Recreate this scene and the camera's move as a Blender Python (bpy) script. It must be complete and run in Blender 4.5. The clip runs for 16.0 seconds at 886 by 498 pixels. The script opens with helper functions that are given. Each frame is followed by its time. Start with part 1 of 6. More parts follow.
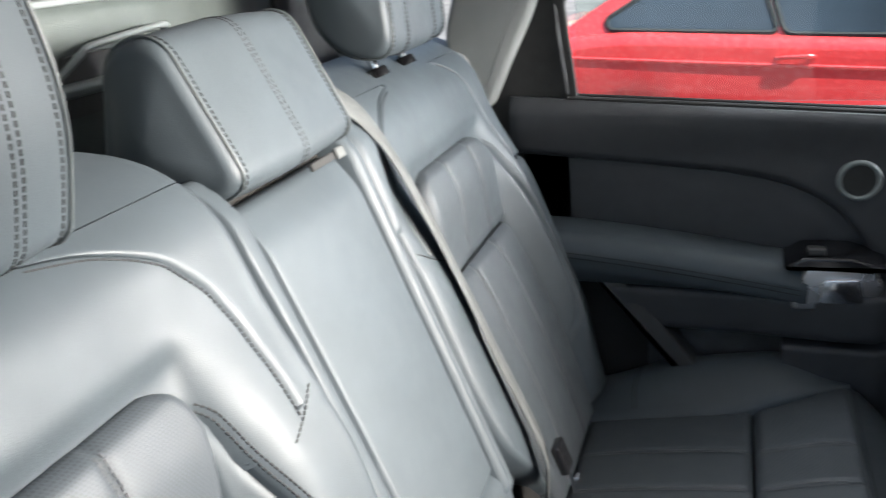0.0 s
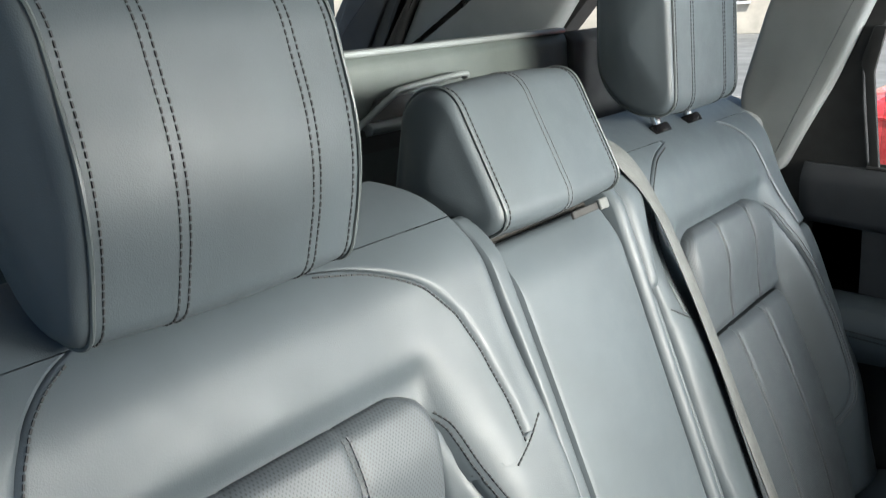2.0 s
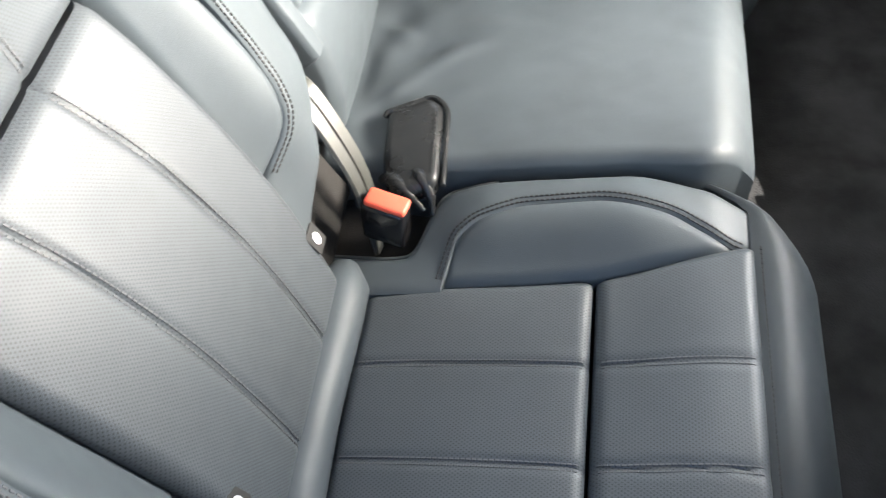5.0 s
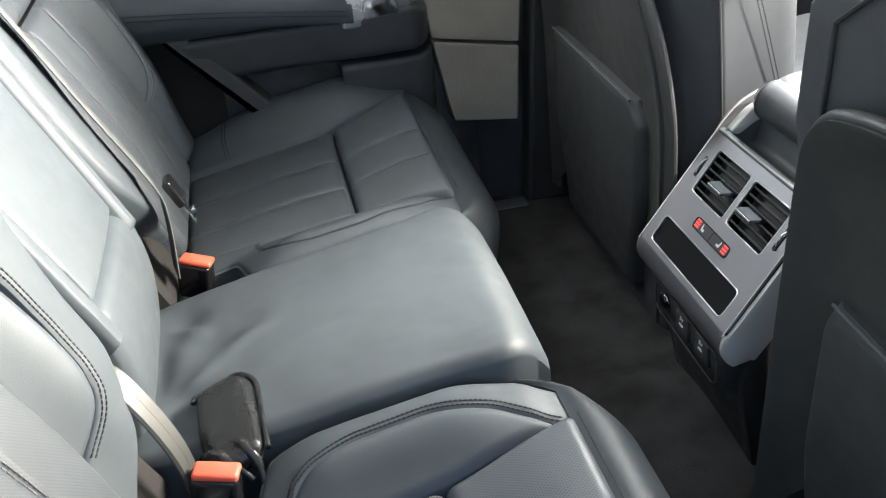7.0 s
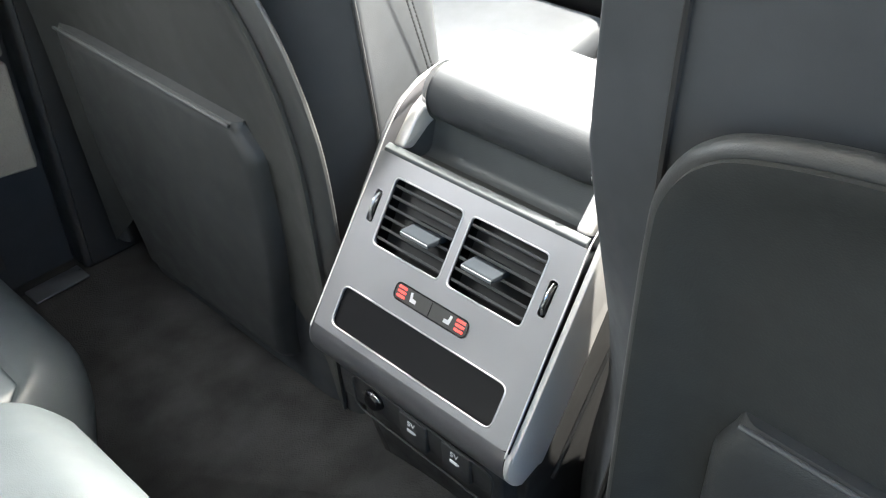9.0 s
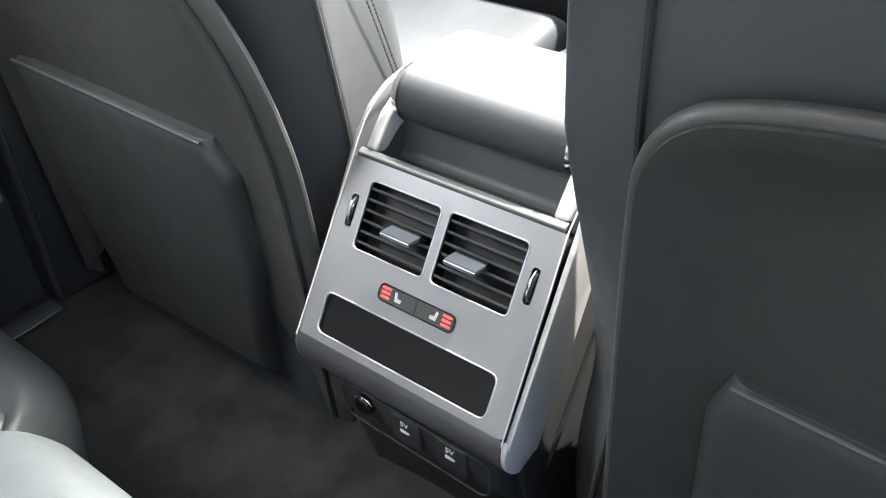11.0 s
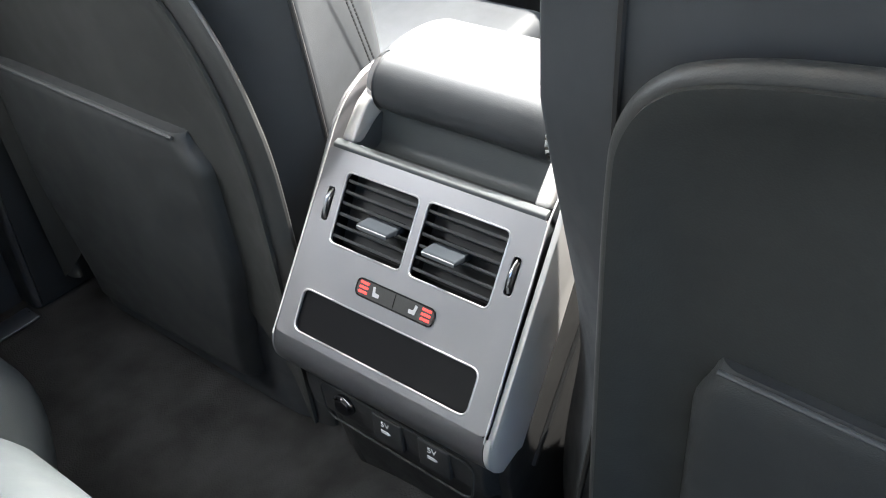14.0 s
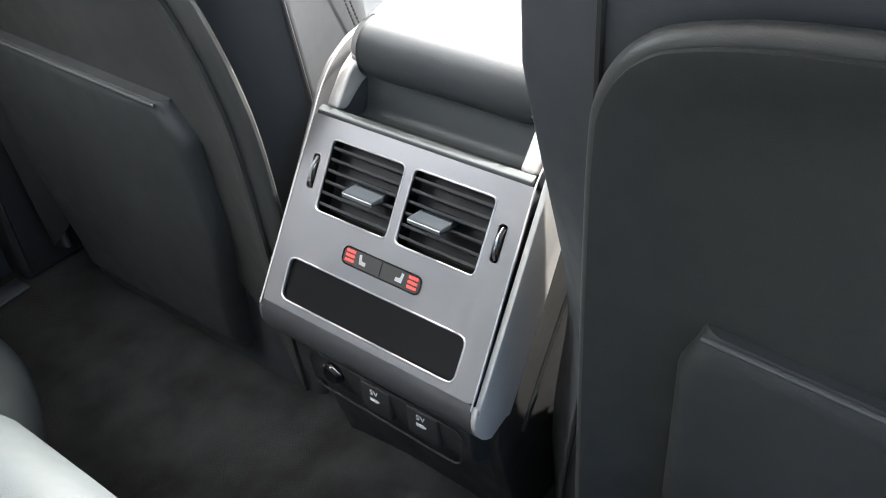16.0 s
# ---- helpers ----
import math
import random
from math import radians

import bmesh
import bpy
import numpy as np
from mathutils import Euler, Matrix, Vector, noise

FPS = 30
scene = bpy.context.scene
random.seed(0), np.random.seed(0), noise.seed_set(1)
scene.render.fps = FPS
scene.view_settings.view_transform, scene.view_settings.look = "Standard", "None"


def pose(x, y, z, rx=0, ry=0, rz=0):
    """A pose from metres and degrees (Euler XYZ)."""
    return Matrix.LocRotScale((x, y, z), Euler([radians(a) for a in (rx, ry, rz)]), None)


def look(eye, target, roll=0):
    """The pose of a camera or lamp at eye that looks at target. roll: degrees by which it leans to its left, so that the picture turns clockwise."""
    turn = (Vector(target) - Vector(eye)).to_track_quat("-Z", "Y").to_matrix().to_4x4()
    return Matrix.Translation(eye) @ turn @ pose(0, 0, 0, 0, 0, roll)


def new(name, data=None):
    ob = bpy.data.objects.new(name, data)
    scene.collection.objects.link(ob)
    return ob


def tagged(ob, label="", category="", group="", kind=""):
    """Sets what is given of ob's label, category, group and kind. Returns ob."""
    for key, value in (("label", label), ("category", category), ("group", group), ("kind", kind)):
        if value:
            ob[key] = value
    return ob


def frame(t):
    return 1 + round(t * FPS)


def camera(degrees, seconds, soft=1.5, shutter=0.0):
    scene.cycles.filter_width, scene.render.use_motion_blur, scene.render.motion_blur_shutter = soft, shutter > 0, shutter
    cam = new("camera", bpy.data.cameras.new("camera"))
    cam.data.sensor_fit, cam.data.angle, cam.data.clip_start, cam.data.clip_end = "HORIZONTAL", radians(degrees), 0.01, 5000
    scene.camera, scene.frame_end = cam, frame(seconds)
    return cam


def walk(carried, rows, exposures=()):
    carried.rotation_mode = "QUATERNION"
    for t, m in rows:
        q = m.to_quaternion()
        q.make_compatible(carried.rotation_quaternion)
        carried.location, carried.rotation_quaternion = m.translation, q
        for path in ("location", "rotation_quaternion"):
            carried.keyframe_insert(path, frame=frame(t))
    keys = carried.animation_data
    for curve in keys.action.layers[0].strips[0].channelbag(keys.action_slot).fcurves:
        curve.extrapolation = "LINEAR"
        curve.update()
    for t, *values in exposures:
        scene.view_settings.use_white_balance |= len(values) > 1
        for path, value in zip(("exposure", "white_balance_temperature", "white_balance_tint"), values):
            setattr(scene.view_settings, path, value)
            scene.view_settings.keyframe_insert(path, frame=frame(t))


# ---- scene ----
cam = camera(53.72, 16.0, soft=1.05, shutter=0.3)
PATH = [
    (0, (0.2861, -0.7329, 1.1545), (-0.0222, 0.1553, 0.8139), -3.73),
    (0.5, (0.3252, -0.7544, 1.1647), (-0.1710, 0.0554, 0.8516), -3.69),
    (1, (0.3485, -0.7534, 1.1713), (-0.2356, 0.0074, 0.8886), -3.29),
    (1.5, (0.3463, -0.7594, 1.1717), (-0.2569, -0.0050, 0.9128), -2.71),
    (2, (0.3466, -0.7624, 1.1760), (-0.2565, -0.0163, 0.8936), -2.44),
    (2.5, (0.3434, -0.7528, 1.1711), (-0.2306, -0.0585, 0.7370), -2.59),
    (3, (0.3382, -0.7505, 1.1637), (-0.1831, -0.1302, 0.5776), -3.02),
    (3.5, (0.3383, -0.7500, 1.1478), (-0.1178, -0.2209, 0.4322), -4.78),
    (4, (0.3258, -0.7463, 1.1372), (-0.0169, -0.2464, 0.3418), -6.54),
    (4.2, (0.3235, -0.7405, 1.1398), (0.0252, -0.2498, 0.3211), -7.60),
    (6.3, (0.2871, -0.7970, 1.0582), (0.3575, -0.1333, 0.3135), -7.94),
    (6.5, (0.2794, -0.8192, 1.0548), (0.3735, -0.1006, 0.3657), -7.04),
    (7, (0.2536, -0.8664, 1.0487), (0.4062, -0.0379, 0.5099), -5.23),
    (7.5, (0.2564, -0.8109, 1.0253), (0.4604, 0.0125, 0.4958), -4.62),
    (8, (0.3035, -0.6068, 1.0143), (0.6476, 0.1337, 0.4370), -3.41),
    (8.5, (0.3332, -0.4536, 0.9659), (0.8097, 0.1854, 0.3621), -2.40),
    (9, (0.3607, -0.4032, 0.9377), (0.9316, 0.1408, 0.3227), -1.64),
    (11.5, (0.3348, -0.4044, 0.9317), (0.9412, 0.1157, 0.3303), -4.23),
    (12, (0.3399, -0.4083, 0.9303), (0.9434, 0.1147, 0.3284), -4.60),
    (12.5, (0.3436, -0.4078, 0.9180), (0.9536, 0.1171, 0.3245), -4.59),
    (13, (0.3457, -0.4143, 0.9146), (0.9569, 0.1139, 0.3251), -4.85),
    (13.5, (0.3446, -0.4148, 0.9140), (0.9607, 0.1070, 0.3240), -4.55),
    (14, (0.3506, -0.4079, 0.8992), (0.9694, 0.1125, 0.3108), -4.53),
    (14.5, (0.3587, -0.3978, 0.8921), (0.9753, 0.1131, 0.2931), -4.43),
    (15, (0.3598, -0.3997, 0.8880), (0.9733, 0.1099, 0.2848), -4.53),
    (15.5, (0.3591, -0.4014, 0.8887), (0.9689, 0.1043, 0.2785), -4.64),
    (16, (0.3603, -0.4120, 0.8965), (0.9606, 0.0934, 0.2766), -5.04),
]
walk(cam, [(t, look(eye, target, roll)) for t, eye, target, roll in PATH], exposures=[
    (0, 1.30, 6150, 10), (0.5, 1.24, 6250, 8), (1.0, 0.93, 6150, 6), (1.5, 0.72, 6050, 4), (2.0, 0.9, 6100, 5), (2.5, 1.46, 6450, 9), (3.0, 1.68, 6450, 10), (3.5, 1.94, 6500, 10),
    (4.2, 2.25, 6550, 10), (6.3, 2.38, 6400, 10), (7.0, 2.15, 6500, 9), (8.0, 2.4, 6350, 7), (9.0, 2.85, 6600, 7), (11.4, 2.65, 6500, 9), (16, 2.5, 6500, 9)])

# ---------------------------------------------------------------- light
world = bpy.data.worlds.new("world")
scene.world = world
world.use_nodes = True
wt = world.node_tree
sky = wt.nodes.new("ShaderNodeTexSky")
sky.sky_type = "NISHITA"
sky.sun_disc = False
SUN_EL, SUN_AZ = 56.0, 106.0          # azimuth counted clockwise from +y
sky.sun_elevation, sky.sun_rotation = radians(SUN_EL), radians(SUN_AZ)
sky.air_density, sky.dust_density, sky.ozone_density = 1.2, 0.7, 2.0
wt.links.new(sky.outputs[0], wt.nodes["Background"].inputs[0])
wt.nodes["Background"].inputs[1].default_value = 0.10
sun_data = bpy.data.lights.new("sun", "SUN")
sun_data.energy, sun_data.angle, sun_data.color = 5.0, radians(0.5), (1.0, 0.95, 0.88)
sun = new("sun", sun_data)
sdir = Vector((math.sin(radians(SUN_AZ)) * math.cos(radians(SUN_EL)), math.cos(radians(SUN_AZ)) * math.cos(radians(SUN_EL)), math.sin(radians(SUN_EL))))
sun.matrix_world = look(sdir * 20, (0, 0, 0))


def window_light(name, eye, target, sx, sy, watts, color, spread=180):
    """Daylight through an opening of the car."""
    d = bpy.data.lights.new(name, "AREA")
    d.shape, d.size, d.size_y, d.energy, d.color = "RECTANGLE", sx, sy, watts, color
    d.spread = radians(spread)
    ob = new(name, d)
    ob.matrix_world = look(eye, target)
    return ob


window_light("windscreen_daylight", (1.66, -0.02, 1.26), (0.0, -0.04, 0.86), 1.10, 0.32, 19.5, (1.0, 0.91, 0.80), 70)
window_light("rear_window_daylight", (0.36, 0.735, 1.13), (0.86, 0.20, 0.42), 0.50, 0.30, 0.6, (0.95, 0.97, 1.0), 90)
window_light("front_window_daylight", (1.25, 0.80, 1.22), (0.10, 0.05, 0.75), 0.75, 0.30, 16.0, (0.98, 0.98, 0.97), 105)


# ---------------------------------------------------------------- materials
def mat(name, color, rough=0.5, metal=0.0, spec=0.5, grain=0.0, gscale=900.0, vary=0.12, vscale=9.0, sheen=0.0, coat=0.0, rvary=0.08):
    """Procedural surface: colour with large and small variation, fine relief."""
    m = bpy.data.materials.new(name)
    m.use_nodes = True
    nt = m.node_tree
    b = nt.nodes["Principled BSDF"]
    tc = nt.nodes.new("ShaderNodeTexCoord")
    n1 = nt.nodes.new("ShaderNodeTexNoise")
    n1.inputs["Scale"].default_value = vscale
    n1.inputs["Detail"].default_value = 5
    nt.links.new(tc.outputs["Object"], n1.inputs["Vector"])
    ramp = nt.nodes.new("ShaderNodeMapRange")
    ramp.inputs["From Min"].default_value, ramp.inputs["From Max"].default_value = 0.3, 0.7
    ramp.inputs["To Min"].default_value, ramp.inputs["To Max"].default_value = 1 - vary, 1 + vary
    nt.links.new(n1.outputs["Fac"], ramp.inputs["Value"])
    mul = nt.nodes.new("ShaderNodeVectorMath")
    mul.operation = "SCALE"
    mul.inputs[0].default_value = color[:3]
    nt.links.new(ramp.outputs[0], mul.inputs["Scale"])
    nt.links.new(mul.outputs[0], b.inputs["Base Color"])
    rr = nt.nodes.new("ShaderNodeMapRange")
    rr.inputs["From Min"].default_value, rr.inputs["From Max"].default_value = 0.3, 0.7
    rr.inputs["To Min"].default_value, rr.inputs["To Max"].default_value = max(0.02, rough - rvary), min(1, rough + rvary)
    n3 = nt.nodes.new("ShaderNodeTexNoise")
    n3.inputs["Scale"].default_value = vscale * 3.7
    n3.inputs["Detail"].default_value = 4
    nt.links.new(tc.outputs["Object"], n3.inputs["Vector"])
    nt.links.new(n3.outputs["Fac"], rr.inputs["Value"])
    nt.links.new(rr.outputs[0], b.inputs["Roughness"])
    b.inputs["Metallic"].default_value = metal
    b.inputs["Specular IOR Level"].default_value = spec
    b.inputs["Sheen Weight"].default_value = sheen
    b.inputs["Coat Weight"].default_value = coat
    b.inputs["Coat Roughness"].default_value = 0.05
    if grain:
        g = nt.nodes.new("ShaderNodeTexVoronoi")
        g.inputs["Scale"].default_value = gscale
        nt.links.new(tc.outputs["Object"], g.inputs["Vector"])
        n2 = nt.nodes.new("ShaderNodeTexNoise")
        n2.inputs["Scale"].default_value = gscale * 0.12
        n2.inputs["Detail"].default_value = 3
        nt.links.new(tc.outputs["Object"], n2.inputs["Vector"])
        add = nt.nodes.new("ShaderNodeMath")
        add.operation = "ADD"
        nt.links.new(g.outputs["Distance"], add.inputs[0])
        nt.links.new(n2.outputs["Fac"], add.inputs[1])
        bump = nt.nodes.new("ShaderNodeBump")
        bump.inputs["Strength"].default_value = grain
        bump.inputs["Distance"].default_value = 0.0006
        nt.links.new(add.outputs[0], bump.inputs["Height"])
        nt.links.new(bump.outputs[0], b.inputs["Normal"])
    return m


def perforate(m, pitch=0.0036, size=0.0009):
    """Rows of tiny punched holes laid out on the leather's own flat coordinates."""
    nt = m.node_tree
    b = nt.nodes["Principled BSDF"]
    uv = nt.nodes.new("ShaderNodeUVMap")
    dots = []
    for off in (0.0, 0.5):
        mp = nt.nodes.new("ShaderNodeMapping")
        mp.inputs["Scale"].default_value = (1 / pitch, 1 / (pitch * 1.4), 1)
        mp.inputs["Location"].default_value = (off, off, 0)
        nt.links.new(uv.outputs[0], mp.inputs["Vector"])
        fr = nt.nodes.new("ShaderNodeVectorMath")
        fr.operation = "FRACTION"
        nt.links.new(mp.outputs[0], fr.inputs[0])
        d = nt.nodes.new("ShaderNodeVectorMath")
        d.operation = "DISTANCE"
        d.inputs[1].default_value = (0.5, 0.5, 0)
        nt.links.new(fr.outputs[0], d.inputs[0])
        dots.append(d)
    mn = nt.nodes.new("ShaderNodeMath")
    mn.operation = "MINIMUM"
    nt.links.new(dots[0].outputs["Value"], mn.inputs[0])
    nt.links.new(dots[1].outputs["Value"], mn.inputs[1])
    mr = nt.nodes.new("ShaderNodeMapRange")
    mr.inputs["From Min"].default_value, mr.inputs["From Max"].default_value = 0.10, 0.24
    nt.links.new(mn.outputs[0], mr.inputs["Value"])
    old = b.inputs["Base Color"].links[0].from_socket
    mul = nt.nodes.new("ShaderNodeVectorMath")
    mul.operation = "SCALE"
    nt.links.new(old, mul.inputs[0])
    mr2 = nt.nodes.new("ShaderNodeMapRange")
    mr2.inputs["To Min"].default_value, mr2.inputs["To Max"].default_value = 0.42, 1.0
    nt.links.new(mr.outputs[0], mr2.inputs["Value"])
    nt.links.new(mr2.outputs[0], mul.inputs["Scale"])
    nt.links.new(mul.outputs[0], b.inputs["Base Color"])
    return m


def glowing(name, color, strength):
    m = bpy.data.materials.new(name)
    m.use_nodes = True
    b = m.node_tree.nodes["Principled BSDF"]
    b.inputs["Base Color"].default_value = (*color, 1)
    b.inputs["Emission Color"].default_value = (*color, 1)
    b.inputs["Emission Strength"].default_value = strength
    return m


def glassy(name, tint=(0.9, 0.95, 0.93), rough=0.0):
    m = bpy.data.materials.new(name)
    m.use_nodes = True
    nt = m.node_tree
    nt.nodes.remove(nt.nodes["Principled BSDF"])
    tr, gl, mix, fr = (nt.nodes.new("ShaderNode" + k) for k in ("BsdfTransparent", "BsdfGlossy", "MixShader", "Fresnel"))
    tr.inputs[0].default_value = (*tint, 1)
    gl.inputs["Roughness"].default_value = rough
    fr.inputs[0].default_value = 1.45
    nt.links.new(fr.outputs[0], mix.inputs[0])
    nt.links.new(tr.outputs[0], mix.inputs[1])
    nt.links.new(gl.outputs[0], mix.inputs[2])
    nt.links.new(mix.outputs[0], nt.nodes["Material Output"].inputs[0])
    return m


LEATHER = mat("leather", (0.049, 0.060, 0.068), 0.52, spec=0.42, grain=0.13, vary=0.10, rvary=0.05)
PERF = perforate(mat("perforated_leather", (0.053, 0.062, 0.070), 0.54, grain=0.2, vary=0.08, rvary=0.05))
THREAD_GREY = mat("grey_thread", (0.078, 0.082, 0.086), 0.7, vary=0.2)
THREAD = mat("thread", (0.016, 0.017, 0.018), 0.8, vary=0.2)
PIPING = mat("piping", (0.062, 0.072, 0.074), 0.5, grain=0.15)
FRONT_LEATHER = mat("front_leather", (0.049, 0.053, 0.058), 0.55, spec=0.35, grain=0.10)
SEAT_SHELL = mat("seat_shell", (0.034, 0.0355, 0.0345), 0.66, spec=0.25, grain=0.3, gscale=700)
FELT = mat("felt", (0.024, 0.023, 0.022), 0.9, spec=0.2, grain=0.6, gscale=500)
# darker copy of the felt: shade on the near arch put into the colour
SHADED_FELT = mat("shaded_arch_felt", (0.010, 0.010, 0.011), 0.9, spec=0.15, grain=0.5, gscale=500)
CARPET = mat("carpet", (0.060, 0.060, 0.060), 0.95, spec=0.15, grain=1.0, gscale=420, vary=0.35, vscale=14)
BLACK = mat("black_plastic", (0.034, 0.034, 0.034), 0.45, grain=0.3, gscale=1200)
GLOSSBLACK = mat("gloss_black", (0.008, 0.008, 0.009), 0.12, vary=0.05)
SOFT = mat("soft_trim", (0.034, 0.036, 0.040), 0.6, grain=0.35, gscale=800)
GREYTRIM = mat("grey_trim", (0.25, 0.26, 0.26), 0.75, spec=0.3, grain=0.4, gscale=600)
HEADLINER = mat("headliner", (0.58, 0.58, 0.57), 0.95, spec=0.2, grain=0.6, gscale=500)
COVER = mat("cover_vinyl", (0.060, 0.072, 0.068), 0.6, grain=0.3, gscale=700)
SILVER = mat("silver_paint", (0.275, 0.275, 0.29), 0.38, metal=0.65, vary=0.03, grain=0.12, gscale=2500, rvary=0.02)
SATIN = mat("satin_chrome", (0.55, 0.55, 0.57), 0.28, metal=1.0, vary=0.03, rvary=0.02)
CHROME = mat("chrome", (0.8, 0.8, 0.82), 0.10, metal=1.0, vary=0.03, rvary=0.02)
WEB = mat("belt_web", (0.088, 0.093, 0.092), 0.7, spec=0.35, grain=0.5, gscale=1500, vary=0.15, vscale=30)
RED = mat("buckle_red", (0.72, 0.10, 0.055), 0.35, vary=0.08)
LED = glowing("led_red", (1.0, 0.06, 0.05), 0.28)
WHITEPRINT = mat("white_print", (0.75, 0.76, 0.78), 0.5, vary=0.02)
RED_PAINT = mat("red_paint", (0.80, 0.055, 0.055), 0.25, vary=0.05, coat=1.0)
BLUE_PAINT = mat("blue_paint", (0.02, 0.10, 0.42), 0.25, vary=0.05, coat=1.0)
WHITE_PAINT = mat("white_paint", (0.75, 0.75, 0.74), 0.25, vary=0.05, coat=1.0)
GREY_PAINT = mat("grey_paint", (0.10, 0.12, 0.15), 0.25, vary=0.05, coat=1.0)
RUBBER = mat("rubber", (0.02, 0.02, 0.02), 0.8)
ASPHALT = mat("asphalt", (0.165, 0.160, 0.150), 0.9, grain=1.0, gscale=60, vary=0.25, vscale=1.5)
STONE = mat("pale_wall", (0.50, 0.44, 0.36), 0.85, vary=0.2, vscale=2)
GLASS = glassy("clear_glass")
# base colour holds the blue grey of reflected sky
SKYGLASS = mat("sky_toned_glass", (0.10, 0.125, 0.16), 0.05, vary=0.05)
DARKGLASS = mat("dark_glass", (0.02, 0.028, 0.032), 0.04, vary=0.05)


# ---------------------------------------------------------------- helpers
def smooth(bm):
    for f in bm.faces:
        f.smooth = True
    return bm


def thing(name, loc, label, category, group="", kind=""):
    ob = new(name)
    ob.location = loc
    ob.empty_display_size = 0.05
    return tagged(ob, label, category, group, kind)


def part(name, bm, material, parent=None, label="", sharp=False):
    """Links a bmesh, in world coordinates, as one mesh object under a thing or a part."""
    me = bpy.data.meshes.new(name)
    if not sharp:
        smooth(bm)
    bm.to_mesh(me)
    bm.free()
    if not sharp:
        me.set_sharp_from_angle(angle=radians(38))
    me.materials.append(material)
    ob = new(name, me)
    if parent is not None:
        ob.parent = parent
        if parent.parent is None and parent.data is None:
            ob.matrix_parent_inverse = Matrix.Translation(-parent.location)
    if name == "stitching":
        tagged(ob, "", "", "", "stuff")
    return tagged(ob, label)


def sstep(x, a, b):
    t = min(1.0, max(0.0, (x - a) / (b - a)))
    return t * t * (3 - 2 * t)


def cur(pts, k=17):
    """A smooth one-valued curve v -> a through a few points."""
    v = np.array([p[1] for p in pts], float)
    a = np.array([p[0] for p in pts], float)
    o = np.argsort(v)
    g = np.linspace(v[o][0], v[o][-1], 241)
    y = np.interp(g, v[o], a[o])
    pad = np.r_[2 * y[0] - y[k:0:-1], y, 2 * y[-1] - y[-2:-k - 2:-1]]
    y2 = np.convolve(pad, np.ones(k) / k, "same")[k:-k]
    return lambda t: float(np.interp(t, g, y2))


def spaced(n, mix=0.55):
    return [mix * (0.5 - 0.5 * math.cos(math.pi * i / n)) + (1 - mix) * i / n for i in range(n + 1)]


def sheet(left, right, v0, v1, place, base, nu=24, nv=30, tuck=(0.007, 0.007, 0.007, 0.007), rad=0.014, puff=0.0, skirt=0.018, grooves=(), wrinkle=0.0):
    """An upholstered panel between two curves: tucked edges, a soft crown and stitched channels. Returns the bmesh and its height function."""
    def height(a, v):
        l, r = left(v), right(v)
        w = base(a, v)
        s = min(1.0, max(0.0, (a - l) / (r - l) if abs(r - l) > 1e-6 else 0.5))
        t = (v - v0) / (v1 - v0)
        for d, k in ((abs(a - l), tuck[0]), (abs(r - a), tuck[1]), (v - v0, tuck[2]), (v1 - v, tuck[3])):
            if k and d < rad:
                w -= k * (1 - max(d, 0) / rad) ** 2
        if puff:
            w += puff * math.sqrt(max(0, 16 * s * (1 - s) * t * (1 - t)))
        for g, depth, width in grooves:
            w -= depth * math.exp(-((a - g(v)) / width) ** 2)
        if wrinkle:
            w += wrinkle * (noise.noise(Vector((a * 22, v * 22, 3.1))) + 0.4 * noise.noise(Vector((a * 60, v * 60, 1.7))))
        return w

    bm = bmesh.new()
    uvl = bm.loops.layers.uv.new("UVMap")
    ss, tt = spaced(nu), spaced(nv)
    rows, co = [], {}
    for t in tt:
        v = v0 + (v1 - v0) * t
        l, r = left(v), right(v)
        row = []
        for s in ss:
            a = l + (r - l) * s
            q = bm.verts.new(place(a, v, height(a, v)))
            co[q] = (a, v)
            row.append(q)
        rows.append(row)
    ring = [(rows[0][i]) for i in range(nu + 1)] + [rows[j][nu] for j in range(1, nv + 1)] + [rows[nv][i] for i in range(nu - 1, -1, -1)] + [rows[j][0] for j in range(nv - 1, 0, -1)]
    low = []
    for q in ring:
        a, v = co[q]
        z = bm.verts.new(place(a, v, height(a, v) - skirt))
        co[z] = (a, v)
        low.append(z)
    faces = [(rows[j][i], rows[j][i + 1], rows[j + 1][i + 1], rows[j + 1][i]) for j in range(nv) for i in range(nu)]
    faces += [(ring[k], low[k], low[(k + 1) % len(ring)], ring[(k + 1) % len(ring)]) for k in range(len(ring))]
    for f in faces:
        face = bm.faces.new(f)
        for lp in face.loops:
            lp[uvl].uv = co[lp.vert]
    bmesh.ops.recalc_face_normals(bm, faces=bm.faces)
    return bm, height


def polyline(pts, step):
    """Even steps along a polyline."""
    pts = [Vector(p) for p in pts]
    out, carry = [], 0.0
    for a, b in zip(pts, pts[1:]):
        n = (b - a).length
        d = carry
        while d < n:
            out.append((a + (b - a) * (d / n), (b - a).normalized()))
            d += step
        carry = d - n
    return out


def fine(pts, n=8):
    """Rounds a polyline by Catmull-Rom."""
    p = [Vector(q) for q in pts]
    out = []
    for i in range(len(p) - 1):
        a, b, c, d = p[max(i - 1, 0)], p[i], p[i + 1], p[min(i + 2, len(p) - 1)]
        for k in range(n):
            t = k / n
            out.append(0.5 * ((2 * b) + (c - a) * t + (2 * a - 5 * b + 4 * c - d) * t * t + (3 * b - a - 3 * c + d) * t ** 3))
    return out + [p[-1]]


